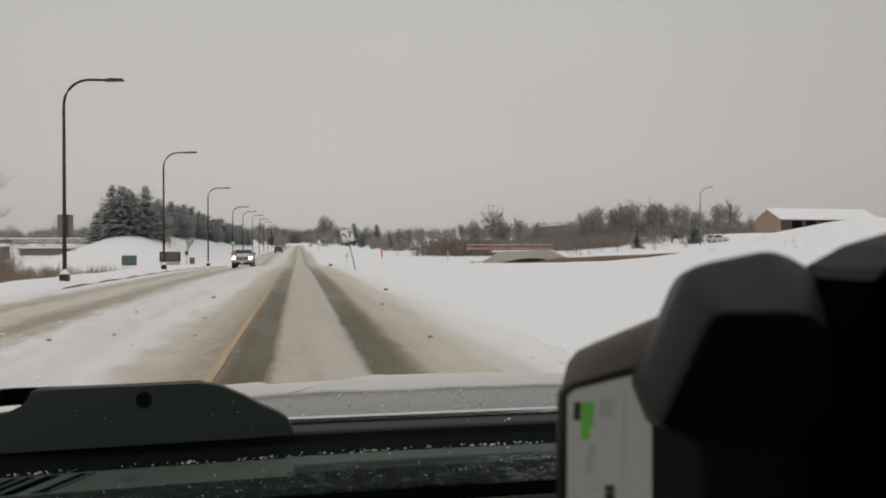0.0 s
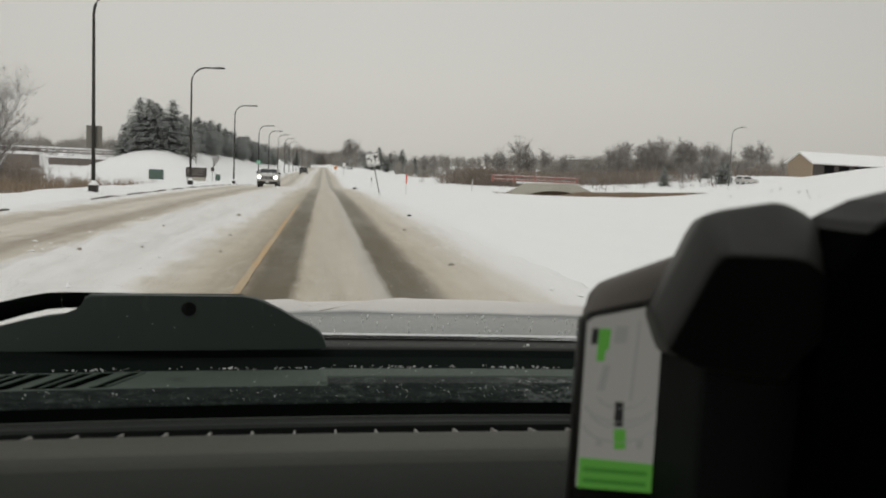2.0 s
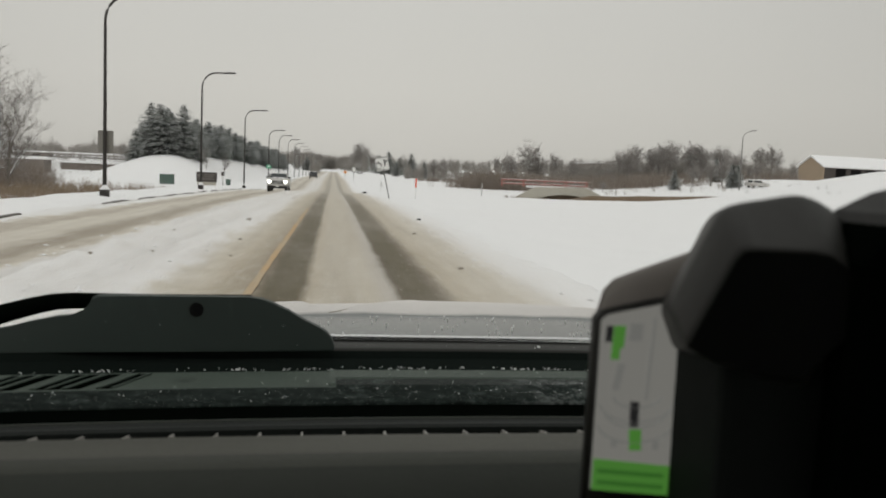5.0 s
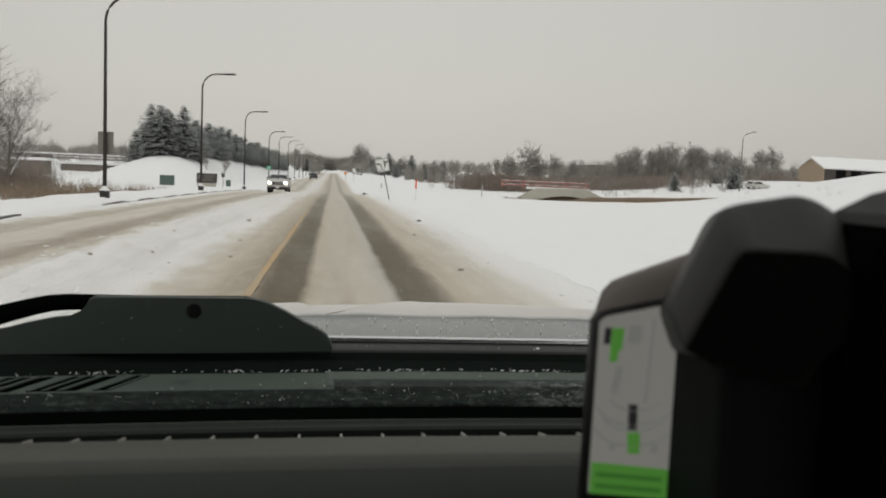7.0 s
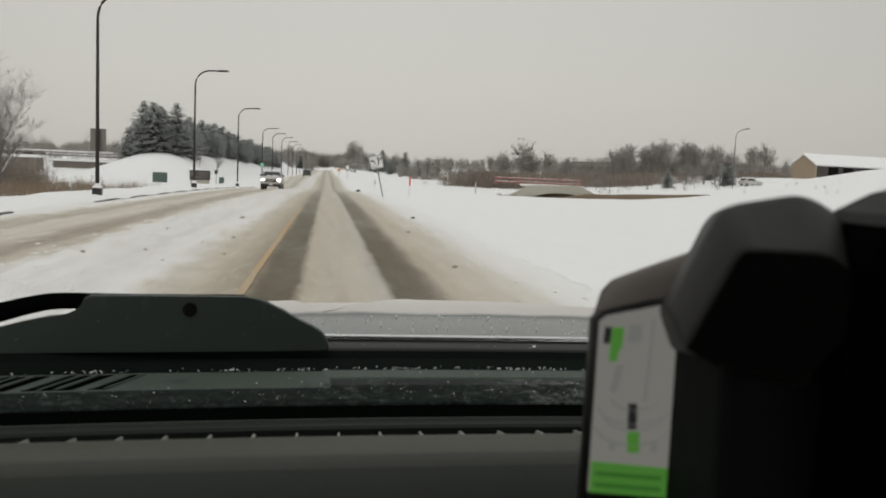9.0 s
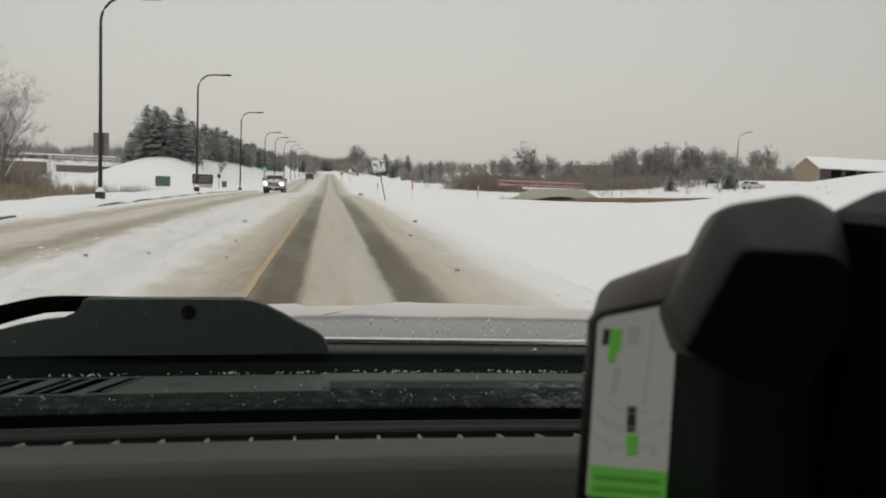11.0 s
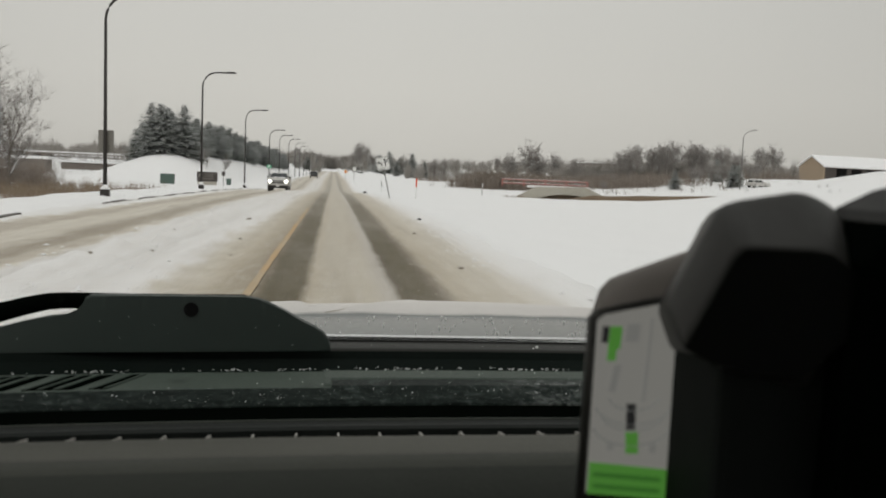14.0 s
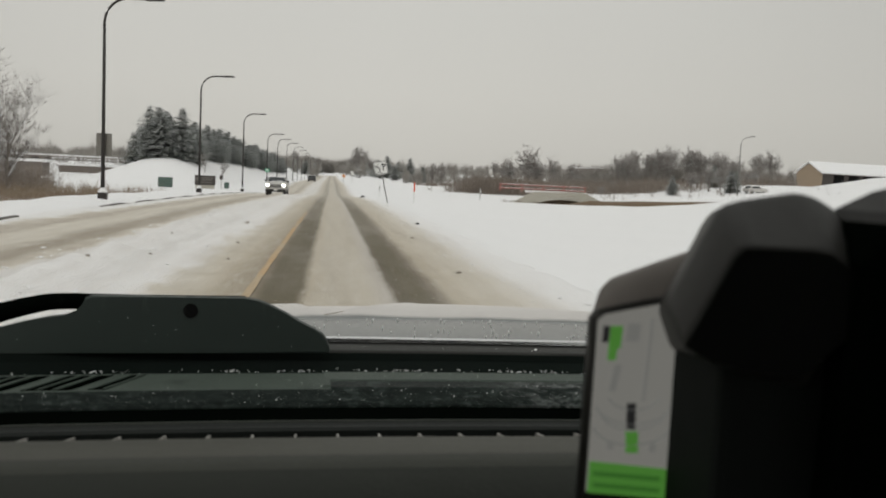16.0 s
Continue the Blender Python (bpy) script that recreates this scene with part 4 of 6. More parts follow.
slab(bm, [(-0.0321, 0.0302), (0.038, 0.0237), (0.038, 0.0443), (-0.0316, 0.0518)], "y", -0.0050, -0.0036)
part("green_bar", bm, M_SCREENGREEN, screen_panel, "green bar at the foot of the screen")
for (x0, z0, x1, z1, w, m) in ((-0.0025, 0.0575, -0.0035, 0.0720, 0.0042, M_SCREENGREEN), (-0.0045, 0.0740, -0.0050, 0.0915, 0.0030, M_SCREENDARK),
                               (-0.0195, 0.1290, -0.0185, 0.1440, 0.0040, M_SCREENGREEN), (-0.0210, 0.1210, -0.0205, 0.1300, 0.0028, M_SCREENGREEN),
                               (-0.0262, 0.1330, -0.0255, 0.1440, 0.0022, M_SCREENDARK), (-0.0075, 0.1340, -0.0065, 0.1460, 0.0045, M_SCREENGREY),
                               (-0.0180, 0.0600, -0.0180, 0.0655, 0.0020, M_SCREENGREY), (0.0120, 0.0580, 0.0120, 0.0640, 0.0020, M_SCREENGREY),
                               (-0.0195, 0.1000, -0.0160, 0.1180, 0.0024, M_SCREENGREY), (0.0030, 0.0930, 0.0060, 0.1500, 0.0009, M_SCREENGREY)):
    bm = bmesh.new()
    slab(bm, [(x0 - w, z0), (x0 + w, z0), (x1 + w, z1), (x1 - w, z1)], "y", -0.0050, -0.0036)
    part("map_mark", bm, m, screen_panel)
for r, zc in ((0.027, 0.092), (0.023, 0.086), (0.028, 0.078), (0.018, 0.097)):
    bm = bmesh.new()
    pts = [(-0.003 + r * math.cos(a), -0.0042, zc + 0.55 * r * math.sin(a)) for a in np.linspace(3.3, 6.1, 12)]
    tube(bm, pts, 0.0010, 4)
    part("map_road", bm, M_SCREENGREY, screen_panel)
for z in (0.0345, 0.0425):
    bm = bmesh.new()
    slab(bm, [(-0.029, z), (0.018, z - 0.0045), (0.018, z - 0.0015), (-0.029, z + 0.003)], "y", -0.0064, -0.0052)
    part("text_bar", bm, M_SCREENTEXT, screen_panel)

# drops on the glass
bm = bmesh.new()
rnd = random.Random(12)
for i in range(46):
    x, z = (rnd.gauss(0.37, 0.035), rnd.gauss(1.428, 0.006)) if i < 26 else (rnd.uniform(-0.3, 0.5), rnd.uniform(1.40, 1.62))
    yy = 1.03 - (z - 1.10) / 0.8235
    r = rnd.choice((0.0005, 0.0007, 0.0009)) if i < 26 else 0.0005
    bmesh.ops.create_icosphere(bm, subdivisions=1, radius=r, matrix=Matrix.Translation((x, yy - 0.003, z - 0.003)))
part("glass_drops", bm, M_DROP, screen, "tiny water drops on the windscreen")["kind"] = "stuff"

# ---- street lamps along the far kerb ----
LX = -8.75


def street_lamp():
    t = thing("street_lamp", (0, 0, 0), "dark bronze street lamp with a curved arm beside the kerb", "street lamp", "street lamps along the road")
    bm = bmesh.new()
    slab(bm, [(-0.155, -0.155), (0.155, -0.155), (0.155, 0.155), (-0.155, 0.155)], "z", -0.3, 0.30, 0.03)
    part("base", bm, M_POLE, t, "dark pole base in the snow")
    bm = bmesh.new()
    slab(bm, [(-0.16, -0.16), (0.16, -0.16), (0.16, 0.16), (-0.16, 0.16)], "z", 0.30, 0.36, 0.02)
    bmesh.ops.create_cone(bm, cap_ends=True, segments=16, radius1=0.15, radius2=0.07, depth=0.14, matrix=Matrix.Translation((0, 0, 0.42)))
    part("snow_cap", bm, M_SNOW, t, "snow lying on the base")
    bm = bmesh.new()
    tube(bm, [(0, 0, 0.3), (0, 0, 3), (0, 0, 6.6)], [0.080, 0.066, 0.055], 10)
    part("pole", bm, M_POLE, t, "", True)
    bm = bmesh.new()
    arc = [(0, 0, 6.55)] + [(0.95 - 0.95 * math.cos(a), 0, 6.75 + 1.0 * math.sin(a)) for a in np.linspace(0, math.pi / 2, 9)] + [(1.6, 0, 7.76)]
    tube(bm, arc, 0.05, 8)
    part("arm", bm, M_POLE, t, "", True)
    bm = bmesh.new()
    slab(bm, [(1.5, 7.70), (2.15, 7.74), (2.18, 7.78), (2.1, 7.83), (1.6, 7.83)], "y", -0.13, 0.13, 0.02)
    part("lamp_head", bm, M_POLE, t)
    return t


lamp = street_lamp()
LAMPS = (32.6, 55.5, 82, 112.5, 133, 160, 187, 212, 240, 268, 300, 335, -2, -32, -60, -88)
for i, y in enumerate(LAMPS):
    m = pose(LX, y, float(ground_z(LX, y)) - 0.02, 0, 0, random.Random(i).uniform(-3, 3))
    if i == 0:
        lamp.matrix_basis = m
    else:
        copy_thing(lamp, m)


def road_sign(name, at, label, w, h, z0, mat, lean=0.0, post_mat=None, diamond=False, turn=0.0):
    t = thing(name, at, label, "road sign", "", turn)
    t.matrix_basis = t.matrix_basis @ pose(0, 0, 0, 0, lean, 0)
    if post_mat:
        bm = bmesh.new()
        slab(bm, [(-0.03, -0.02), (0.03, -0.02), (0.03, 0.02), (0.015, 0.02), (0.015, 0.0), (-0.015, 0.0), (-0.015, 0.02), (-0.03, 0.02)], "z", -0.4, z0 + h)
        part("post", bm, post_mat, t)
    bm = bmesh.new()
    if diamond:
        o = [(0, z0), (w / 2, z0 + h / 2), (0, z0 + h), (-w / 2, z0 + h / 2)]
    else:
        c = 0.04 * w
        o = [(-w / 2 + c, z0), (w / 2 - c, z0), (w / 2, z0 + c), (w / 2, z0 + h - c), (w / 2 - c, z0 + h), (-w / 2 + c, z0 + h), (-w / 2, z0 + h - c), (-w / 2, z0 + c)]
    slab(bm, o, "y", -0.035, -0.030)
    plate = part("plate", bm, mat, t)
    return t, plate


def flat(plate, name, outline, m, y=-0.038):
    bm = bmesh.new()
    slab(bm, outline, "y", y, y + 0.0025)
    return part(name, bm, m, plate)


def bar(plate, name, pts, w, m):
    for (ax, az), (bx, bz) in zip(pts, pts[1:]):
        d = math.hypot(bx - ax, bz - az)
        nx, nz = -(bz - az) / d * w / 2, (bx - ax) / d * w / 2
        flat(plate, name, [(ax - nx, az - nz), (bx - nx, bz - nz), (bx + nx, bz + nz), (ax + nx, az + nz)], m)


SX, SY = 3.35, 47.0
lane_sign, plate = road_sign("lane_sign", (SX, SY, float(ground_z(SX, SY)) - 0.14), "leaning white lane-use sign with black arrows on a steel post", 0.76, 0.76, 1.85, M_SIGNWHITE, -13, M_STEEL)
for pts in ([(-0.35, 1.88), (0.35, 1.88)], [(0.35, 1.88), (0.35, 2.58)], [(0.35, 2.58), (-0.35, 2.58)], [(-0.35, 2.58), (-0.35, 1.88)]):
    bar(plate, "border", pts, 0.018, M_SIGNBLACK)
bar(plate, "arrow_shaft", [(-0.08, 2.08), (-0.09, 2.22), (-0.14, 2.31), (-0.22, 2.34)], 0.055, M_SIGNBLACK)
flat(plate, "arrow_head", [(-0.32, 2.33), (-0.20, 2.25), (-0.19, 2.43)], M_SIGNBLACK)
bar(plate, "arrow_shaft", [(0.13, 2.06), (0.13, 2.40)], 0.055, M_SIGNBLACK)
flat(plate, "arrow_head", [(0.05, 2.38), (0.21, 2.38), (0.13, 2.52)], M_SIGNBLACK)
bar(plate, "arrow_shaft", [(0.13, 2.18), (0.20, 2.30), (0.26, 2.36)], 0.05, M_SIGNBLACK)
flat(plate, "arrow_head", [(0.20, 2.41), (0.30, 2.31), (0.33, 2.44)], M_SIGNBLACK)
tc = bpy.data.curves.new("word", "FONT")
tc.body, tc.size, tc.align_x, tc.extrude = "ONLY", 0.14, "CENTER", 0.001
word = new("word", tc)
word.data.materials.append(M_SIGNBLACK)
word.parent = plate
word.matrix_basis = pose(-0.12, -0.039, 1.92, 90, 0, 0)

# panel strapped to a lamp pole, seen from behind, and the green route panel further on
t, pl = road_sign("pole_sign", (LX + 0.0, 32.75, float(ground_z(LX, 32.6))), "bare metal back of a sign on a lamp pole", 0.58, 0.86, 1.70, M_SIGNBACK)
for z in (1.85, 2.38):
    bar(pl, "strap", [(-0.13, z), (0.13, z)], 0.03, M_STEEL)
t, pl = road_sign("route_sign", (LX + 0.02, 112.35, float(ground_z(LX, 112.5))), "small green bicycle route sign on a lamp pole", 0.62, 0.50, 2.5, M_SIGNGREEN)
bar(pl, "text_bar", [(-0.2, 2.62), (0.2, 2.62)], 0.06, M_SIGNWHITE)
flat(pl, "symbol", [(-0.18, 2.75), (0.18, 2.75), (0.10, 2.92), (-0.10, 2.92)], M_SIGNWHITE)
road_sign("street_sign", (4.2, 166, float(ground_z(4.2, 166))), "white road sign on a post beside the road", 0.6, 0.8, 1.9, M_SIGNWHITE, 1, M_STEEL)
road_sign("warning_sign", (2.95, 195, float(ground_z(2.95, 195))), "orange diamond warning sign beside the road", 0.9, 0.9, 1.3, M_SIGNORANGE, 0, M_STEEL, True)


def marker(at, label, top, bottom, h=1.35, lean=0.0):
    t = thing("marker_post", at, label, "marker post", "marker posts on the verge")
    t.matrix_basis = t.matrix_basis @ pose(0, 0, 0, 0, lean, 0)
    bm = bmesh.new()
    tube(bm, [(0, 0, -0.3), (0, 0, h * 0.55)], 0.035, 10)
    part("lower_sleeve", bm, bottom, t)
    bm = bmesh.new()
    tube(bm, [(0, 0, h * 0.55), (0, 0, h - 0.04), (0, 0, h)], [0.045, 0.045, 0.02], 10)
    part("upper_sleeve", bm, top, t)


for x, y, a, b, h in ((4.75, 46.0, M_ORANGE, M_WHITEPL, 1.20), (5.2, 87.0, M_STEEL, M_WHITEPL, 1.2), (18.0, 96.0, M_WHITEPL, M_STEEL, 1.5)):
    marker((x, y, float(ground_z(x, y))), "red and white plastic marker post in the snow" if a is M_ORANGE else "white plastic marker post with a grey top" if a is M_STEEL else "white-topped marker post by the footbridge", a, b, h, 1.0)

# road debris: a dark lump and clods of frozen slush
rnd = random.Random(8)


def clod(x, y, r, m, label, name):
    bm = bmesh.new()
    bmesh.ops.create_icosphere(bm, subdivisions=2, radius=1.0)
    sd = rnd.uniform(0, 50)
    for v in bm.verts:
        k = 1 + 0.45 * noise.noise(v.co * 1.6 + Vector((sd, 0, 0)))
        v.co = Vector((v.co.x * r * 1.5 * k, v.co.y * r * k, v.co.z * r * 0.8 * k))
    zz = float(road_shape(np.array(x), np.array(y))) if x < 3 else float(ground_shape(np.array(x), np.array(y)))
    ob = part(name, bm, m)
    ob.location = (x, y, zz + r * 0.35)
    tagged(ob, label, "debris" if m is M_RUBBER else "ice clod")


clod(2.75, 25.2, 0.045, M_RUBBER, "dark lump of debris on the snowy verge", "debris")
clod(3.05, 76, 0.18, M_RUBBER, "dark lump of debris on the snowy verge", "debris")
clod(-8.6, 21.0, 0.08, M_RUBBER, "dark lump of debris on the snowy verge", "debris")
for x, y, r in ((-3.3, 11.6, 0.026), (2.0, 19.3, 0.03), (-3.2, 17, 0.02), (2.0, 12.1, 0.03), (-2.2, 22, 0.04), (-1.6, 13.2, 0.02), (-1.8, 16.3, 0.025), (-2.9, 13.6, 0.022)):
    clod(x, y, r, M_DIRTSHADE, "clod of dirty frozen slush on the road", "slush_clod")


def crumbs(name, n, seed, bands, y0, y1, sizes, m, label):
    """Small broken lumps of snow strewn over the road in bands across its width."""
    rn = random.Random(seed)
    verts, faces = [], []
    for i in range(n):
        y = y0 + (y1 - y0) * rn.random() ** 1.6
        c, w = rn.choice(bands)
        x, r = rn.gauss(c, w), rn.uniform(*sizes) * rn.choice((0.6, 1.0, 1.5))
        if not -7.3 < x < 3.1:
            continue
        z = float(road_shape(np.array(x), np.array(y)))
        k = len(verts)
        for d in ((1, 0, 0), (0, 1, 0), (-1, 0, 0), (0, -1, 0), (0, 0, 0.8), (0, 0, -0.5)):
            verts.append((x + r * d[0] * rn.uniform(0.6, 1.4), y + r * d[1] * rn.uniform(0.7, 1.6), z + r * 0.15 + r * d[2] * rn.uniform(0.35, 0.7)))
        for j in range(4):
            faces += [(k + j, k + (j + 1) % 4, k + 4), (k + (j + 1) % 4, k + j, k + 5)]
    tagged(arrays(name, verts, faces, m), label, "snow", kind="stuff")


crumbs("slush_crumbs", 2600, 3, ((-1.25, 0.25), (-1.7, 0.35), (0.1, 0.3), (0.25, 0.35), (1.6, 0.25), (2.0, 0.4)), 5.0, 36.0, (0.005, 0.014), M_CRUMB, "crumbs of dirty frozen slush strewn over the road")
crumbs("snow_lumps", 900, 4, ((-2.5, 0.3), (-3.3, 0.5), (-4.0, 0.3), (2.6, 0.25)), 6.0, 45.0, (0.012, 0.034), M_SNOW, "lumps of ploughed snow between the lanes")


# ---- vehicles ----
def wheel(parent, x, y, r=0.39, w=0.25):
    bm = bmesh.new()
    tube(bm, [(x - w / 2, y, r), (x - w / 2 + 0.03, y, r), (x + w / 2 - 0.03, y, r), (x + w / 2, y, r)], [r * 0.93, r, r, r * 0.93], 24)
    ty = part("wheel", bm, M_TYRE, parent, "", True)
    bm = bmesh.new()
    s = 1 if x > 0 else -1
    tube(bm, [(x + s * w * 0.40, y, r), (x + s * w * 0.53, y, r)], [r * 0.6, r * 0.5], 16)
    part("rim", bm, M_CHROME, ty)


def pickup(at):
    """Faces along -y; front at y = 0."""
    t = thing("pickup_truck", at, "oncoming white pickup truck with both headlights on", "truck", "", 0)
    bm = bmesh.new()
    slab(bm, [(0.12, 0.55), (0.05, 0.85), (0.06, 1.16), (0.22, 1.29), (1.35, 1.37), (1.50, 1.36), (3.35, 1.32), (3.40, 1.36), (5.45, 1.34), (5.55, 0.55), (4.9, 0.45), (0.5, 0.42)], "x", -0.97, 0.97, 0.06)
    part("body", bm, M_WHITEPAINT, t, "dirty white painted body", False)
    bm = bmesh.new()
    lo = [(-0.92, 1.38), (0.92, 1.38), (0.92, 3.38), (-0.92, 3.38)]
    hi = [(-0.74, 1.98), (0.74, 1.98), (0.76, 3.20), (-0.76, 3.20)]
    a = [bm.verts.new((x, y, 1.26)) for x, y in lo]
    b = [bm.verts.new((x, y, 1.80)) for x, y in hi]
    bm.faces.new(b)
    for i in range(4):
        bm.faces.new((a[i], a[(i + 1) % 4], b[(i + 1) % 4], b[i]))
    bm.faces.new(a[::-1])
    bmesh.ops.bevel(bm, geom=list(bm.edges), offset=0.09, segments=3, affect="EDGES")
    cab = part("cab", bm, M_WHITEPAINT, t)
    bm = bmesh.new()
    q = [bm.verts.new(p) for p in ((-0.84, 1.48, 1.36), (0.84, 1.48, 1.36), (0.70, 1.92, 1.74), (-0.70, 1.92, 1.74))]
    f = bm.faces.new(q)
    bmesh.ops.translate(bm, verts=bm.verts, vec=(0, -0.035, 0.03))
    r = bmesh.ops.extrude_face_region(bm, geom=[f])
    bmesh.ops.translate(bm, verts=[v for v in r["geom"] if isinstance(v, bmesh.types.BMVert)], vec=(0, 0.03, -0.02))
    part("windscreen", bm, M_CARGLASS, cab, "dark windscreen")
    for s in (-1, 1):
        bm = bmesh.new()
        slab(bm, [(1.72, 1.30), (3.15, 1.30), (3.08, 1.76), (2.08, 1.76)], "x", s * 0.885 - 0.02, s * 0.885 + 0.02)
        part("side_window", bm, M_CARGLASS, cab)
        bm = bmesh.new()
        box(bm, (s * 1.06 - 0.11, 1.60, 1.32), (s * 1.06 + 0.11, 1.72, 1.49), 0.04)
        part("mirror", bm, M_RUBBER, cab)
        bm = bmesh.new()
        bmesh.ops.create_uvsphere(bm, u_segments=16, v_segments=10, radius=1.0, matrix=Matrix.LocRotScale((s * 0.76, 0.05, 1.00), None, (0.165, 0.06, 0.125)))
        part("headlight", bm, M_HEADLIGHT, t, "lit headlight")
        bm = bmesh.new()
        slab(bm, [(0.50, 0.50), (0.56, 0.80), (0.75, 0.94), (1.05, 0.94), (1.25, 0.80), (1.32, 0.50)], "x", s * 0.975 - 0.012, s * 0.975 + 0.012)
        part("wheel_arch", bm, M_DARKOPEN, t)
    bm = bmesh.new()
    box(bm, (-0.60, 0.02, 0.76), (0.60, 0.10, 1.10), 0.03)
    gr = part("grille", bm, M_DARKOPEN, t, "dark grille")
    for z in (0.79, 0.945, 1.09):
        bm = bmesh.new()
        box(bm, (-0.62, -0.01, z - 0.034), (0.62, 0.03, z + 0.034), 0.01)
        part("grille_bar", bm, M_CHROME, gr)
    bm = bmesh.new()
    box(bm, (-0.97, -0.06, 0.62), (0.97, 0.16, 0.76), 0.04)
    bp = part("front_bumper", bm, M_DIRTYCHROME, t, "dull dirty bumper")
    bm = bmesh.new()
    box(bm, (-0.96, -0.045, 0.36), (0.96, 0.22, 0.62), 0.05)
    part("lower_valance", bm, M_TYRE, t, "dark plastic lower bumper")
    bm = bmesh.new()
    box(bm, (-0.985, 1.35, 0.40), (0.985, 3.95, 0.60), 0.03)
    part("rocker_panel", bm, M_TYRE, t, "road-dirt dark lower side")
    bm = bmesh.new()
    r = random.Random(6)
    for k in range(9):
        bmesh.ops.create_icosphere(bm, subdivisions=2, radius=1.0, matrix=Matrix.LocRotScale((r.uniform(-0.75, 0.75), r.uniform(1.15, 1.45), 1.375), None, (r.uniform(0.10, 0.26), r.uniform(0.08, 0.16), r.uniform(0.03, 0.06))))
    part("bonnet_snow", bm, M_SNOW, t, "snow left at the foot of the windscreen")
    bm = bmesh.new()
    box(bm, (-0.16, -0.075, 0.50), (0.16, -0.055, 0.63))
    part("number_plate", bm, M_SIGNWHITE, bp)
    for x in (-0.83, 0.83):
        wheel(t, x, 0.80, 0.41, 0.29), wheel(t, x, 4.45, 0.41, 0.29)
    return t


truck = pickup((-4.55, 68.0, float(road_z(69)) - 0.02))
truck.scale = (0.87, 0.87, 0.87)


def far_car(at, label, m):
    """Tail at y = 0, faces along +y."""
    t = thing("parked_car", at, label, "car")
    bm = bmesh.new()
    slab(bm, [(0.0, 0.45), (0.02, 0.95), (0.35, 1.02), (0.75, 1.48), (2.3, 1.50), (3.1, 1.02), (4.2, 0.92), (4.5, 0.7), (4.4, 0.4), (0.2, 0.35)], "x", -0.88, 0.88, 0.06)
    part("body", bm, m, t)
    bm = bmesh.new()
    q = [bm.verts.new(p) for p in ((-0.72, 0.34, 1.06), (0.72, 0.34, 1.06), (0.62, 0.68, 1.42), (-0.62, 0.68, 1.42))]
    bm.faces.new(q)
    bmesh.ops.translate(bm, verts=bm.verts, vec=(0, -0.03, 0.02))
    r = bmesh.ops.extrude_face_region(bm, geom=bm.faces[:])
    bmesh.ops.translate(bm, verts=[v for v in r["geom"] if isinstance(v, bmesh.types.BMVert)], vec=(0, 0.05, -0.03))
    part("rear_window", bm, M_CARGLASS, t)
    for x in (-0.78, 0.78):
        wheel(t, x, 0.85, 0.32, 0.2), wheel(t, x, 3.5, 0.32, 0.2)
    return t


far_car((-4.4, 185, float(road_z(187)) + 0.02), "dark car far along the oncoming lane", M_DARKPAINT)


# ---- verge furniture on the far side ----
def cabinet(name, at, w, d, h, m, label):
    t = thing(name, at, label, "utility box")
    bm = bmesh.new()
    box(bm, (-w / 2, 0, -0.3), (w / 2, d, h), 0.03)
    b = part("body", bm, m, t)
    bm = bmesh.new()
    box(bm, (-w / 2 + 0.06, -0.015, 0.1), (w / 2 - 0.06, 0.005, h - 0.12), 0.004)
    part("door", bm, m, b)
    bm = bmesh.new()
    box(bm, (-w / 2 - 0.03, -0.03, h), (w / 2 + 0.03, d + 0.03, h + 0.07), 0.03)
    part("snow_cap", bm, M_SNOW, t, "thin layer of snow on top")
    return t


def gz(x, y):
    return float(ground_shape(np.array(float(x)), np.array(float(y))))


cabinet("utility_box", (-19.2, 97, gz(-19.2, 97) - 0.1), 1.5, 0.9, 1.25, M_BOXGREEN, "green metal utility box on the snowy slope")
cabinet("small_utility_box", (-14.2, 113, gz(-14.2, 113)), 0.62, 0.5, 0.85, M_BOXGREEN, "small grey-green utility box on the snowy verge")

# monument sign: dark board on a stone foot, lettering too small to read
mx, my = -15.7, 104
t = thing("monument_sign", (mx, my, gz(mx, my) - 0.1), "dark brown monument sign on a low stone foot in snow", "sign")
bm = bmesh.new()
box(bm, (-1.25, 0, 0.55), (1.25, 0.3, 1.75), 0.03)
bd = part("board", bm, M_BROWNSIGN, t)
bm = bmesh.new()
box(bm, (-1.15, 0.03, -0.6), (1.15, 0.27, 0.55), 0.02)
part("foot", bm, M_CONCRETE, t)
for z, x0, x1 in ((1.45, -0.35, 1.0), (1.2, -0.35, 0.8), (0.9, -0.9, 0.9)):
    bm = bmesh.new()
    box(bm, (x0, -0.012, z - 0.05), (x1, 0.002, z + 0.05))
    part("text_bar", bm, M_SIGNBACK, bd)
bm = bmesh.new()
slab(bm, [(-1.05, 1.1), (-0.6, 1.1), (-0.6, 1.4), (-0.82, 1.6), (-1.05, 1.4)], "y", -0.012, 0.002)
part("emblem", bm, M_SIGNBACK, bd)
bm = bmesh.new()
box(bm, (-1.27, -0.02, 1.75), (1.27, 0.32, 1.83), 0.03)
part("snow_cap", bm, M_SNOW, t, "snow lying on top")
road_sign("parking_sign", (mx + 2.0, my, gz(mx + 2.0, my)), "small dark sign on a thin post", 0.4, 0.5, 1.3, M_BROWNSIGN, 0, M_STEEL)


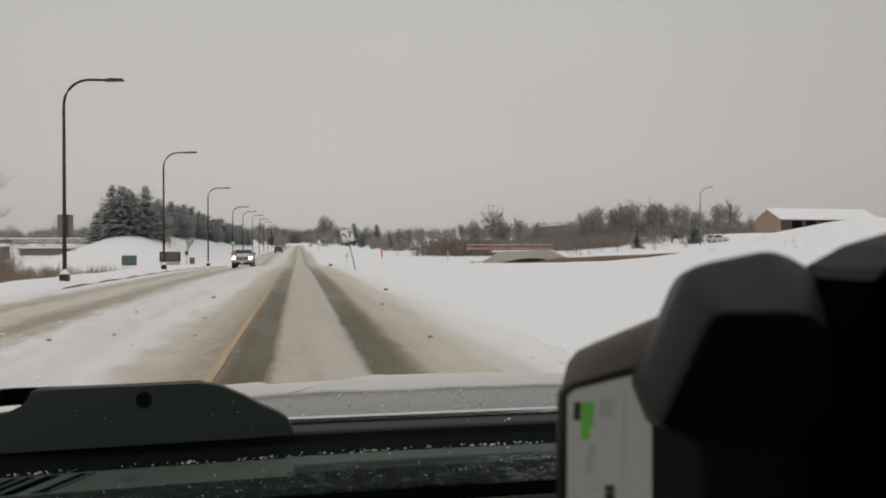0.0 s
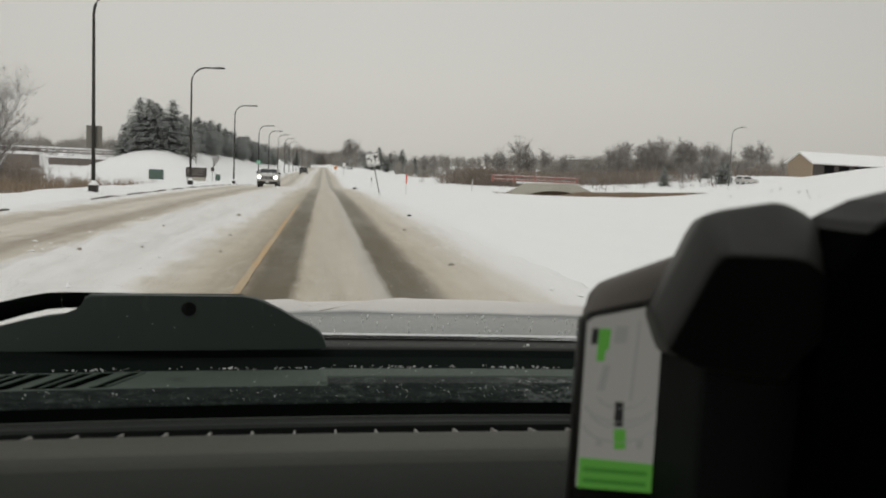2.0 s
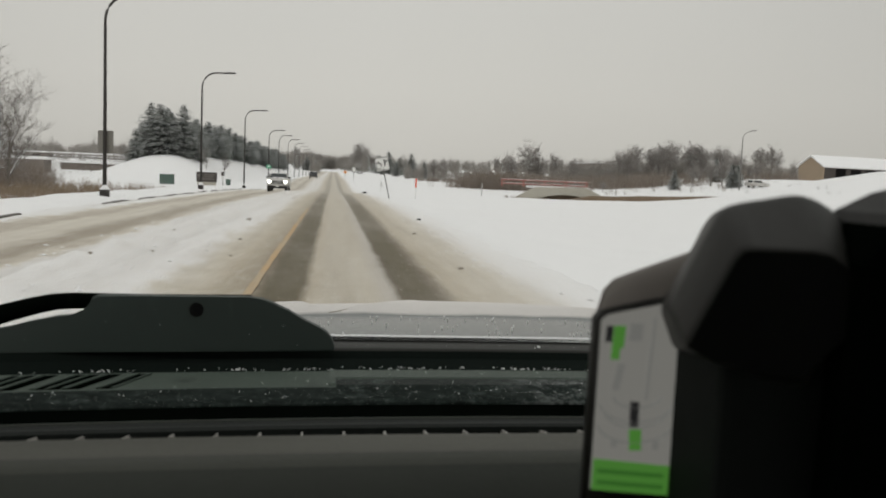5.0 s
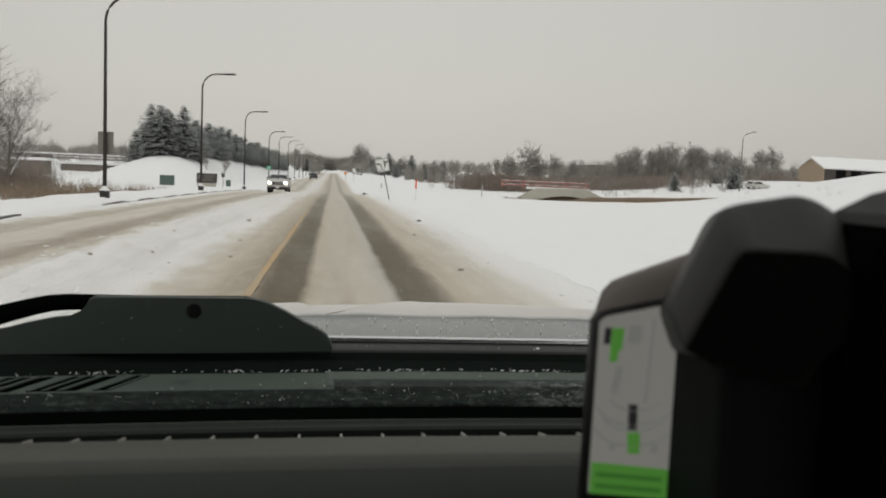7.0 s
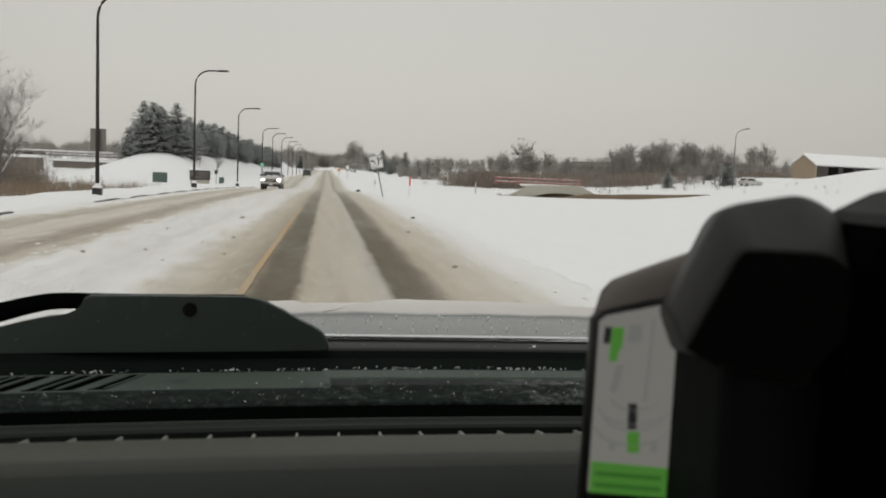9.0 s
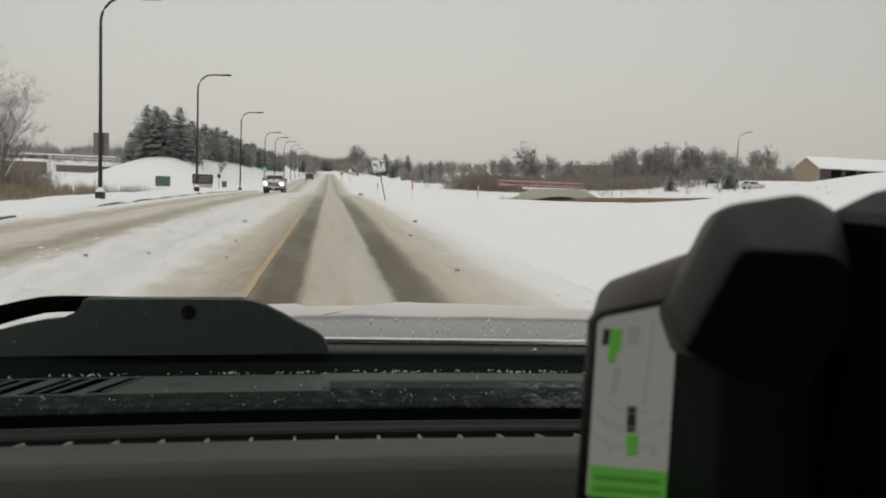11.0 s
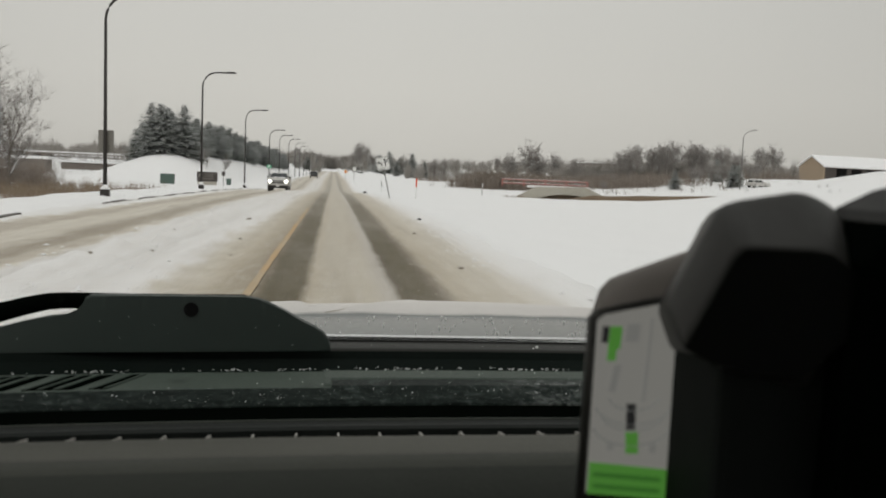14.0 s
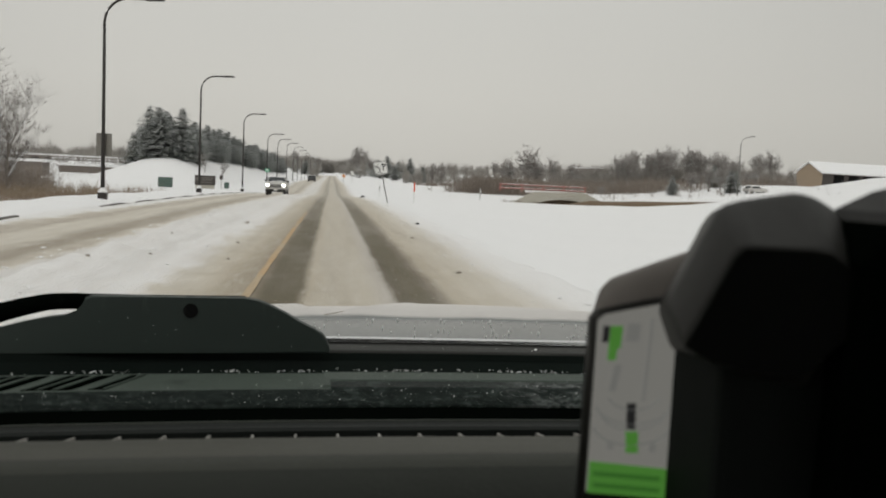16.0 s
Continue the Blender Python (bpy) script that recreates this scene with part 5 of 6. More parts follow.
# ---- trees ----
def spruce_meshes(seed, h, spread, dense=1.0, coarse=1.0):
    """Trunk and crown: whorls of drooping boughs made of small needle clumps."""
    rn = random.Random(seed)
    verts, faces = [], []
    z = h * 0.06
    while z < h * 0.985:
        f = z / h
        reach = spread * min(1.0, 0.55 + 1.6 * f) * (1 - f) ** (0.55 + 0.10 * (seed % 3)) * rn.uniform(0.80, 1.14) + 0.10
        nb = max(4, int((12 if f < 0.7 else 8) * dense))
        off = rn.uniform(0, 6.3)
        for b in range(nb):
            a = off + 6.283 * b / nb + rn.uniform(-0.3, 0.3)
            L = reach * rn.uniform(0.65, 1.15)
            zb = z + rn.uniform(-0.42, 0.42)
            steps = max(3, int(L / (0.20 * coarse)))
            dx, dy = math.cos(a), math.sin(a)
            for s in range(steps):
                u = (s + rn.random()) / steps
                r = L * u
                px, py = dx * r, dy * r
                pz = zb - 0.16 * L * u * u + rn.uniform(0.0, 0.14) * L * u + rn.uniform(-0.12, 0.12)
                for side in (-1, 1, 0):
                    w = (0.13 + 0.17 * (1 - u)) * rn.uniform(0.6, 1.4) * (0.8 + 0.4 * (1 - f)) * coarse
                    l = w * rn.uniform(1.2, 2.2)
                    ang = a + side * rn.uniform(0.5, 1.1)
                    ex, ey = math.cos(ang), math.sin(ang)
                    tx, ty, tz = px + ex * l, py + ey * l, pz + rn.uniform(-0.55, 0.35) * l
                    nx, ny = -ey * w * 0.42, ex * w * 0.42
                    i = len(verts)
                    verts += [(px, py, pz + 0.06), (px + ex * l * 0.5 + nx, py + ey * l * 0.5 + ny, (pz + tz) / 2 - 0.10 * w),
                              (tx, ty, tz), (px + ex * l * 0.5 - nx, py + ey * l * 0.5 - ny, (pz + tz) / 2 - 0.10 * w)]
                    faces += [(i, i + 1, i + 2), (i, i + 2, i + 3)]
        z += (0.30 + 0.20 * (1 - f)) / dense ** 0.5
    me = bpy.data.meshes.new("crown")
    me.from_pydata(verts, [], faces)
    me.update()
    me.materials.append(M_NEEDLE3 if seed % 2 else M_NEEDLE)
    return me


def spruce(seed, h, spread, dense=1.0, coarse=1.0):
    t = thing("spruce", (0, 0, 0), "tall snow-dusted spruce on the ridge", "tree", "spruces along the ridge")
    bm = bmesh.new()
    tube(bm, [(0, 0, -0.4), (0, 0, h * 0.5), (0, 0, h * 0.99)], [0.16, 0.10, 0.015], 7)
    part("trunk", bm, M_BARK, t)
    cr = new("crown", spruce_meshes(seed, h, spread, dense, coarse))
    cr.parent = t
    return t


def branches(seed, h, levels=4, wide=0.5, trunk=0.16, fork=4):
    """A bare crown: limbs that fork into fine twigs. Returns verts and faces."""
    rn = random.Random(seed)
    verts, faces = [], []

    def limb(p, d, L, r, lev):
        n = 3 if lev > 1 else 5
        segs = 4 if lev < 2 else 3
        rings, q, dd = [], Vector(p), Vector(d)
        pts = []
        for s in range(segs + 1):
            rr = r * (1 - 0.65 * s / segs)
            a = dd.cross(Vector((0.3, 0.9, 0.1))).normalized()
            b = dd.cross(a)
            i0 = len(verts)
            for j in range(n):
                an = 6.283 * j / n
                verts.append(tuple(q + rr * (math.cos(an) * a + math.sin(an) * b)))
            if s:
                for j in range(n):
                    faces.append((i0 - n + j, i0 - n + (j + 1) % n, i0 + (j + 1) % n, i0 + j))
            pts.append((q.copy(), dd.copy(), rr))
            q = q + dd * (L / segs)
            dd = (dd + Vector((rn.uniform(-1, 1), rn.uniform(-1, 1), rn.uniform(-0.3, 0.8))) * 0.16).normalized()
        if lev < levels:
            k = fork + (lev == 0) * 6 + (lev >= levels - 1) * 4
            for b in range(k):
                u = rn.uniform(0.30 if lev else 0.25, 1.0)
                pp, pd, pr = pts[min(segs, int(u * segs + 0.5))]
                side = Vector((rn.uniform(-1, 1), rn.uniform(-1, 1), rn.uniform(-0.2, 0.7))).normalized()
                nd = (pd * 0.75 + side * (wide + 0.25)).normalized()
                limb(pp, nd, L * rn.uniform(0.45, 0.72), max(0.0095, pr * 0.60), lev + 1)

    limb((0, 0, -0.3), (0, 0, 1), h * 0.62, trunk, 0)
    return verts, faces


def bare_tree(seed, h, label, group="", wide=0.5, levels=4, trunk=0.16, stems=1, m=None):
    t = thing("bare_tree", (0, 0, 0), label, "tree", group)
    V, F = branches(seed, h, levels, wide, trunk)
    nt = 5 * 5
    arrays("trunk", V[:nt], [f for f in F if max(f) < nt], m or M_BARK, t)
    arrays("crown", V, [f for f in F if max(f) >= nt], m or M_BARK, t, "", False)
    return t


rnd = random.Random(21)
kinds = [spruce(31, 8.4, 3.9), spruce(32, 7.2, 3.2), spruce(33, 9.0, 3.7), spruce(34, 6.4, 3.1), spruce(35, 7.6, 3.2, 0.75, 1.7), spruce(36, 8.4, 3.4, 0.75, 1.7)]
spots = [(-26.0, 127, 0.93, 0), (-27.6, 128, 0.88, 2), (-23.2, 130, 0.88, 2), (-25.0, 129, 0.80, 0), (-25.9, 131, 0.90, 0), (-28.0, 131, 0.70, 1), (-21.6, 135, 0.74, 1), (-23.8, 135, 0.80, 3)]
y = 136.0
while y < 340:
    for row, x0 in enumerate((-24.0, -27.5, -31.5)):
        spots.append((x0 + rnd.uniform(-1.0, 1.0) + 0.022 * (y - 136), y + rnd.uniform(-1.3, 1.3), rnd.uniform(0.58, 0.82) + 0.04 * row, rnd.randrange(4) if y < 165 and row < 2 else 4 + rnd.randrange(2)))
    y += 3.0 + 0.012 * (y - 136)
used = set()
for x, y, s, k in spots:
    m = pose(x, y, gz(x, y) - 0.15, 0, 0, rnd.uniform(0, 360))
    ob = kinds[k] if k not in used else copy_thing(kinds[k], m)
    used.add(k)
    ob.matrix_basis = m @ Matrix.Diagonal((1.12 * s, 1.12 * s, s, 1))

# bare trees: beside the hollow, behind the verge, in front of the spruces, and single crowns along the brush
crowns = [bare_tree(51, 9.5, "bare frosted tree with a wide crown", "bare trees beside the road", 0.55), bare_tree(52, 8.0, "bare frosted tree with a wide crown", "bare trees beside the road", 0.5),
          bare_tree(53, 11.0, "bare frosted tree with a wide crown", "bare trees beside the road", 0.62)]
spots = [(-27.1, 72, 0.98, 0), (-28.4, 69, 1.05, 2), (-29.8, 73, 1.1, 1), (-26.6, 66, 0.62, 1), (-33.0, 82, 0.95, 2), (-28.8, 76, 0.85, 1), (-39.0, 96, 0.42, 1), (-24.5, 47, 0.80, 1), (-27, 40, 0.95, 2), (-22, 33, 0.95, 0), (-24, 26, 1.0, 1), (-20, 14, 1.0, 2), (-19, 2, 1.0, 0), (-22, -10, 1.1, 2), (-18, -22, 1.0, 1), (-21, -33, 1.1, 0),
         (-17.5, 134, 0.40, 1), (-19.5, 129, 0.34, 0),
         (-50, 300, 1.0, 1), (-66, 290, 0.9, 2), (-80, 300, 1.0, 0), (34, -62, 1.0, 2), (28, -70, 1.0, 0), (31, -55, 0.9, 1)]
used = set()
for x, y, s, k in spots:
    m = pose(x, y, gz(x, y) - 0.1, 0, 0, rnd.uniform(0, 360))
    ob = crowns[k] if k not in used else copy_thing(crowns[k], m)
    used.add(k)
    ob.matrix_basis = m @ Matrix.Diagonal((s, s, s, 1))



def round_tree(seed, h):
    """A bare tree with a rounded crown of fine twigs, for the middle distance."""
    t = thing("round_tree", (0, 0, 0), "bare round-crowned tree beyond the field", "tree", "bare trees beyond the field")
    rn = random.Random(seed)
    bm = bmesh.new()
    tube(bm, [(0, 0, -0.3), (0.02 * h, 0, 0.35 * h), (0, 0.02 * h, 0.7 * h)], [0.03 * h, 0.02 * h, 0.006 * h], 6)
    part("trunk", bm, M_GREYBARK, t)
    verts, faces = [], []

    def blade(p, q, w):
        s = (q - p).cross(Vector((rn.uniform(-1, 1), rn.uniform(-1, 1), 0.3))).normalized() * w
        i = len(verts)
        verts.extend((tuple(p - s), tuple(p + s), tuple(q)))
        faces.append((i, i + 1, i + 2))

    for k in range(80):
        p = Vector((0, 0, h * rn.uniform(0.12, 0.55)))
        a, b = rn.uniform(0, 6.28), math.acos(rn.uniform(-0.75, 1))
        rr = rn.uniform(0.55, 0.95) * (0.85 + 0.35 * noise.noise(Vector((math.cos(a) * 2, math.sin(a) * 2, seed + b))))
        tip = Vector((0.40 * h * rr * math.sin(b) * math.cos(a), 0.40 * h * rr * math.sin(b) * math.sin(a), 0.56 * h + 0.40 * h * rr * math.cos(b)))
        knee = p.lerp(tip, 0.5) + Vector((rn.uniform(-1, 1), rn.uniform(-1, 1), rn.uniform(-0.4, 1))) * 0.05 * h
        blade(p, knee, 0.0055 * h), blade(knee, tip, 0.0035 * h)
        for j in range(34):
            c = knee.lerp(tip, rn.uniform(-0.2, 1.05))
            q = c + Vector((rn.uniform(-1, 1), rn.uniform(-1, 1), rn.uniform(-0.5, 1))) * 0.075 * h
            blade(c, q, 0.0024 * h)
    arrays("crown", verts, faces, M_GREYBARK, t)
    return t


M_GREYBARK = frosted("grey_brown_twigs", (0.150, 0.134, 0.122), (0.270, 0.246, 0.226), 0.42, 0.55, 0.6)
rounds = [round_tree(71, 8.0), round_tree(72, 8.0), round_tree(73, 8.0)]
used = set()
BEYOND_FIELD = ((47, 190, 1.55, 0), (50.5, 194, 1.15, 1), (43.5, 197, 1.1, 2), (27, 215, 0.95, 2), (76, 200, 1.35, 1), (82, 212, 1.5, 2), (87, 202, 1.45, 0), (93, 212, 1.55, 1), (98, 205, 1.35, 2), (70, 250, 1.3, 0), (120, 230, 1.15, 1), (104, 196, 1, 0), (66, 215, 1.05, 2), (79, 206, 1.2, 0), (90, 207, 1.1, 2), (101, 210, 1.2, 1), (60, 235, 1.1, 1), (55, 245, 1.1, 2), (36, 262, 0.8, 1))
SHRUBS = ((85, 165, 0.62, 1), (81, 170, 0.55, 0), (71, 160, 0.42, 2), (52, 150, 0.36, 1), (45, 145, 0.32, 0), (62, 172, 0.45, 0))
GROVE = ((84.5, 205, 1.35, 2), (90, 214, 1.45, 1), (95.5, 206, 1.4, 0), (100, 214, 1.45, 2), (104, 207, 1.35, 1), (108, 212, 1.25, 0), (79, 215, 1.3, 1), (128, 228, 1.5, 2), (134, 232, 1.6, 0), (117, 224, 0.9, 1),
         (73.5, 157, 0.68, 2), (78.0, 158, 0.80, 0), (81.5, 160, 0.74, 1), (92, 168, 0.55, 2), (96, 172, 0.60, 0))
HORIZON = ((18, 540, 2.9, 2), (22, 548, 2.1, 0), (14, 550, 2.0, 1), (27, 552, 1.8, 1), (-9, 520, 1.5, 0), (-24, 540, 1.7, 2), (58, 420, 1.4, 1), (88, 430, 1.3, 0), (-58, 300, 1, 1), (-72, 292, 0.9, 2), (-47, 285, 0.9, 0))
for x, y, s, k in BEYOND_FIELD + SHRUBS + GROVE + HORIZON:
    m = pose(x, y, gz(x, y) - 0.1, 0, 0, rnd.uniform(0, 360))
    ob = rounds[k] if k not in used else copy_thing(rounds[k], m)
    used.add(k)
    ob.matrix_basis = m @ Matrix.Diagonal((s, s, s, 1))

# small round conifers on the far right slope and by the road far ahead
for x, y, s, k in ((66.5, 150, 0.46, 5), (86, 172, 0.6, 5), (77.0, 147, 0.60, 4), (79.0, 149, 0.5, 5), (30, 300, 0.62, 4), (33.5, 296, 0.72, 5), (37, 304, 0.66, 4), (40.5, 299, 0.58, 5), (27, 345, 0.75, 5), (24, 420, 1.25, 4), (29, 425, 1.35, 5), (35, 428, 1.2, 4), (41, 424, 1.3, 5), (-9, 430, 0.8, 4), (-14, 436, 0.9, 5), (-19, 428, 0.85, 4)):
    m = pose(x, y, gz(x, y) - 0.1, 0, 0, rnd.uniform(0, 360))
    ob = copy_thing(kinds[k], m)
    ob.matrix_basis = m @ Matrix.Diagonal((s * 1.15, s * 1.15, s, 1))


# ---- brush, far woods: what nobody could count ----
def thicket(name, spots, label, m, category="brush"):
    """spots: x, y, height, stems. Each stem is a thin leaning blade with side twigs."""
    verts, faces = [], []
    rn = random.Random(len(spots))

    def blade(p, q, w):
        d = (q - p)
        s = d.cross(Vector((rn.uniform(-1, 1), rn.uniform(-1, 1), 0.2))).normalized() * w
        i = len(verts)
        verts.extend((tuple(p - s), tuple(p + s), tuple(q)))
        faces.append((i, i + 1, i + 2))

    for x, y, h, n in spots:
        base = Vector((x, y, gz(x, y) - 0.1))
        for k in range(n):
            p = base + Vector((rn.gauss(0, 0.22 * h), rn.gauss(0, 0.22 * h), 0))
            q = p + Vector((rn.gauss(0, 0.16), rn.gauss(0, 0.16), rn.uniform(0.5, 1.05))) * h
            blade(p, q, 0.012 * h ** 0.6 + 0.006 * math.hypot(x, y) / 60)
            for j in range(5):
                u = rn.uniform(0.3, 0.95)
                c = p.lerp(q, u)
                e = c + Vector((rn.uniform(-1, 1), rn.uniform(-1, 1), rn.uniform(0.2, 1.0))) * h * 0.25 * (1.2 - u)
                blade(c, e, 0.007 * h ** 0.6 + 0.004 * math.hypot(x, y) / 60)
    ob = arrays(name, verts, faces, m)
    return tagged(ob, label, category, kind="stuff")


rnd = random.Random(77)
sp = []
for i in range(900):                       # brush belt right of the road, running from behind the footbridge into the distance
    y = rnd.uniform(142, 290)
    x = 0.185 * y + abs(rnd.gauss(0, 9)) - 0.045 * max(0, y - 190)
    sp.append((x, y, rnd.uniform(1.6, 3.6), 5))
for i in range(300):
    sp.append((rnd.uniform(26, 40), rnd.uniform(141, 158), rnd.uniform(2.0, 4.2), 6))
for i in range(420):
    sp.append((rnd.gauss(29.5, 3.4), rnd.gauss(146, 3.0), rnd.uniform(1.6, 3.4), 7))
for i in range(520):
    y = rnd.uniform(160, 185)
    sp.append((y * rnd.uniform(0.19, 0.42), y, rnd.uniform(1.8, 4.0), 6))
for i in range(150):                       # thin hem in front of the far field edge
    y = rnd.uniform(205, 225)
    sp.append((y * rnd.uniform(0.105, 0.19), y, rnd.uniform(0.7, 1.6), 6))
for i in range(40):
    sp.append((rnd.uniform(36, 80), rnd.uniform(135, 168), rnd.uniform(0.9, 1.7), 9))
for k in range(34):                        # clumps of shrubs with snow showing between them
    y = rnd.uniform(165, 235)
    cx, wide = y * rnd.uniform(0.24, 0.58), rnd.uniform(2.0, 7.0)
    for i in range(int(9 * wide)):
        sp.append((cx + rnd.gauss(0, wide), y + rnd.gauss(0, 2.0), rnd.uniform(1.2, 3.4), 6))
for i in range(430):                       # brown brush beyond the hollow on the far side
    y = rnd.uniform(70, 92)
    sp.append((-y * rnd.uniform(0.325, 0.46), y, rnd.uniform(0.9, 2.7), 6))
thicket("brush_belt", sp, "bare brown brush along the snowy field", M_TWIG)
sp = []
for i in range(900):
    sp.append((rnd.uniform(-45, -15.0), rnd.uniform(52, 78), rnd.uniform(0.6, 1.3), 7))
for i in range(160):
    sp.append((-16.5 + rnd.gauss(0, 0.8), rnd.uniform(20, 60), rnd.uniform(0.8, 1.8), 6))
for i in range(500):
    sp.append((rnd.uniform(-75, -20), rnd.uniform(56, 80), rnd.uniform(0.5, 1.0), 8))
thicket("reed_bed", sp, "dry brown grass and reeds in the snowy hollow", M_GRASS, "grass")
sp = []
for i in range(300):
    y = rnd.uniform(10, 72)
    sp.append((-21 - abs(rnd.gauss(0, 7)) - 0.12 * y, y, rnd.uniform(1.5, 3.6), 6))
for i in range(420):
    sp.append((rnd.uniform(-110, -42), rnd.uniform(150, 235), rnd.uniform(1.0, 2.4), 6))
for i in range(260):
    y = rnd.uniform(84, 104)
    sp.append((-y * rnd.uniform(0.36, 0.56), y, rnd.uniform(1.2, 2.6), 8))
thicket("roadside_brush", sp, "frosted bare brush behind the verge", M_BARK)
sp = []
for i in range(120):
    a = rnd.uniform(21.0, 36.5)
    sp.append((a, 97.5 + rnd.uniform(-1.6, 0.6) - 0.10 * (a - 21), rnd.uniform(0.25, 0.6), 6))
thicket("creek_grass", sp, "brown grass along the creek bank", M_GRASS, "grass")


def woods(name, rows, label, m):
    verts, faces = [], []
    rn = random.Random(5)
    for x, y, h, conifer in rows:
        z = gz(x, y) - 0.3
        n = 60 if conifer else 110
        for k in range(n):
            u = rn.random()
            if conifer:
                r = 0.26 * h * (1 - u) * rn.uniform(0.3, 1)
                a = rn.uniform(0, 6.28)
                c = Vector((x + r * math.cos(a), y + r * math.sin(a), z + u * h))
                s = 0.08 * h * (1.15 - u)
                tri = [c + Vector((rn.uniform(-1, 1), rn.uniform(-1, 1), rn.uniform(-0.8, 0.5))) * s for _ in range(3)]
            else:
                p = Vector((x + rn.gauss(0, 0.10) * h, y + rn.gauss(0, 0.10) * h, z + h * rn.uniform(0.0, 0.55)))
                a, b = rn.uniform(0, 6.28), math.acos(rn.uniform(-0.7, 1))
                rr = h * rn.uniform(0.5, 1.0)
                q = Vector((x + 0.36 * rr * math.sin(b) * math.cos(a), y + 0.36 * rr * math.sin(b) * math.sin(a), z + 0.56 * h + 0.44 * rr * math.cos(b)))
                w = Vector((rn.uniform(-1, 1), rn.uniform(-1, 1), rn.uniform(-0.3, 0.3))) * 0.011 * h
                tri = [p - w, p + w, q]
            i = len(verts)
            verts.extend(tuple(v) for v in tri)
            faces.append((i, i + 1, i + 2))
    tagged(arrays(name, verts, faces, m), label, "woods", kind="stuff")


rw = []
for i in range(900):
    a = rnd.uniform(-0.75, 0.95)
    d = rnd.uniform(420, 620)
    x = d * a
    if abs(x) < 6:
        continue
    rw.append((x, d, rnd.uniform(6, 10) + 4 * max(0, rnd.gauss(0, 0.6)), False))
for i in range(620):
    a = rnd.uniform(0.09, 0.80)
    d = rnd.uniform(225, 400)
    rw.append((d * a, d, rnd.uniform(3.2, 6.0) + 2.5 * max(0, rnd.gauss(-0.6, 0.8)), False))
for i in range(160):
    x = rnd.uniform(-150, -34)
    rw.append((x, rnd.uniform(268, 330), rnd.uniform(4, 7), False))
for i in range(110):
    rw.append((rnd.uniform(-90, 90), rnd.uniform(870, 950), rnd.uniform(14, 21), False))
for i in range(120):
    rw.append((rnd.uniform(-35, 35), rnd.uniform(875, 930), rnd.uniform(15, 21), False))
for i in range(150):
    d = rnd.uniform(330, 600)
    rw.append((d * rnd.uniform(-0.30, -0.018), d, rnd.uniform(6, 11), False))
for i in range(330):
    d = rnd.uniform(215, 290)
    rw.append((d * rnd.uniform(0.30, 0.62), d, rnd.uniform(4.5, 8.0), False))
woods("far_woods", rw, "far bare grey-brown woods on the horizon, paled for haze", M_HAZETWIG)
rw = []
for i in range(230):
    d = rnd.uniform(380, 640)
    x = d * rnd.choice((rnd.uniform(-0.2, -0.01), rnd.uniform(0.012, 0.1), rnd.uniform(0.1, 0.6)))
    if abs(x) < 6:
        continue
    rw.append((x, d, rnd.uniform(6, 12), True))
woods("far_conifers", rw, "far dusky conifers among the woods", M_NEEDLE2)

# ---- footbridge with red rails over the creek ----
bx0, bx1, by = 22.3, 35.0, 97.0
t = thing("footbridge", ((bx0 + bx1) / 2, by, gz(28, by)), "low concrete arch footbridge with red steel rails", "bridge")
zb = -0.75 - gz(28, by)
bm = bmesh.new()
w2 = (bx1 - bx0) / 2
top = [(-w2, zb), (-w2 + 2.6, zb + 1.45), (w2 - 3.6, zb + 1.62), (w2, zb)]
arch = [(-3.6 + 7.6 * i / 14, zb - 0.1 + 0.72 * math.sin(math.pi * i / 14) ** 0.7 if 0 < i < 14 else zb - 0.1) for i in range(15)]


def top_at(x):
    return float(np.interp(x, [p[0] for p in top], [p[1] for p in top]))


cols = [(-w2, zb - 0.1)] + [(-w2 + (w2 - 3.6) * i / 4, zb - 0.1) for i in range(1, 4)] + arch + [(4.0 + (w2 - 4.0) * i / 4, zb - 0.1) for i in range(1, 5)]
for y0, y1 in ((0.0, 0.4),):
    vs = [[bm.verts.new((x, y, z)) for y in (y0, y1) for z in (zz, top_at(x) + 0.02)] for x, zz in cols]
    for a, b in zip(vs, vs[1:]):
        bm.faces.new((a[0], b[0], b[1], a[1])), bm.faces.new((a[2], a[3], b[3], b[2]))
        bm.faces.new((a[1], b[1], b[3], a[3])), bm.faces.new((a[0], a[2], b[2], b[0]))
part("headwall", bm, M_CONCRETE, t, "weathered concrete headwall with a low arch")
bm = bmesh.new()
for (x0, z0), (x1, z1) in zip(arch, arch[1:]):
    v = [bm.verts.new(p) for p in ((x0, 0.4, z0), (x1, 0.4, z1), (x1, 4.0, z1), (x0, 4.0, z0))]
    bm.faces.new(v)
part("vault", bm, M_DARKOPEN, t)
bm = bmesh.new()
box(bm, (-3.7, 1.2, zb - 0.4), (4.1, 1.6, zb + 0.8))
part("dark_interior", bm, M_SOIL, t, "dark back of the arch")
V = []
for i in range(56):
    wx = 28.5 + 0.36 * i
    wy = by - 1.3 - 0.25 * i + 0.3 * math.sin(wx * 0.7)
    rise = (0.55 + 0.55 * i / 56) * min(1.0, i / 8, (56 - i) / 6) + 0.06
    for dy, dz in ((-0.4, -0.15), (0.0, 0.7 * rise + 0.06 * math.sin(wx * 1.9)), (0.6, rise), (1.1, -0.2)):
        V.append((wx, wy + dy, gz(wx, wy + dy) + dz))
F = [(4 * i + j, 4 * i + j + 1, 4 * i + j + 5, 4 * i + j + 4) for i in range(55) for j in range(3)]
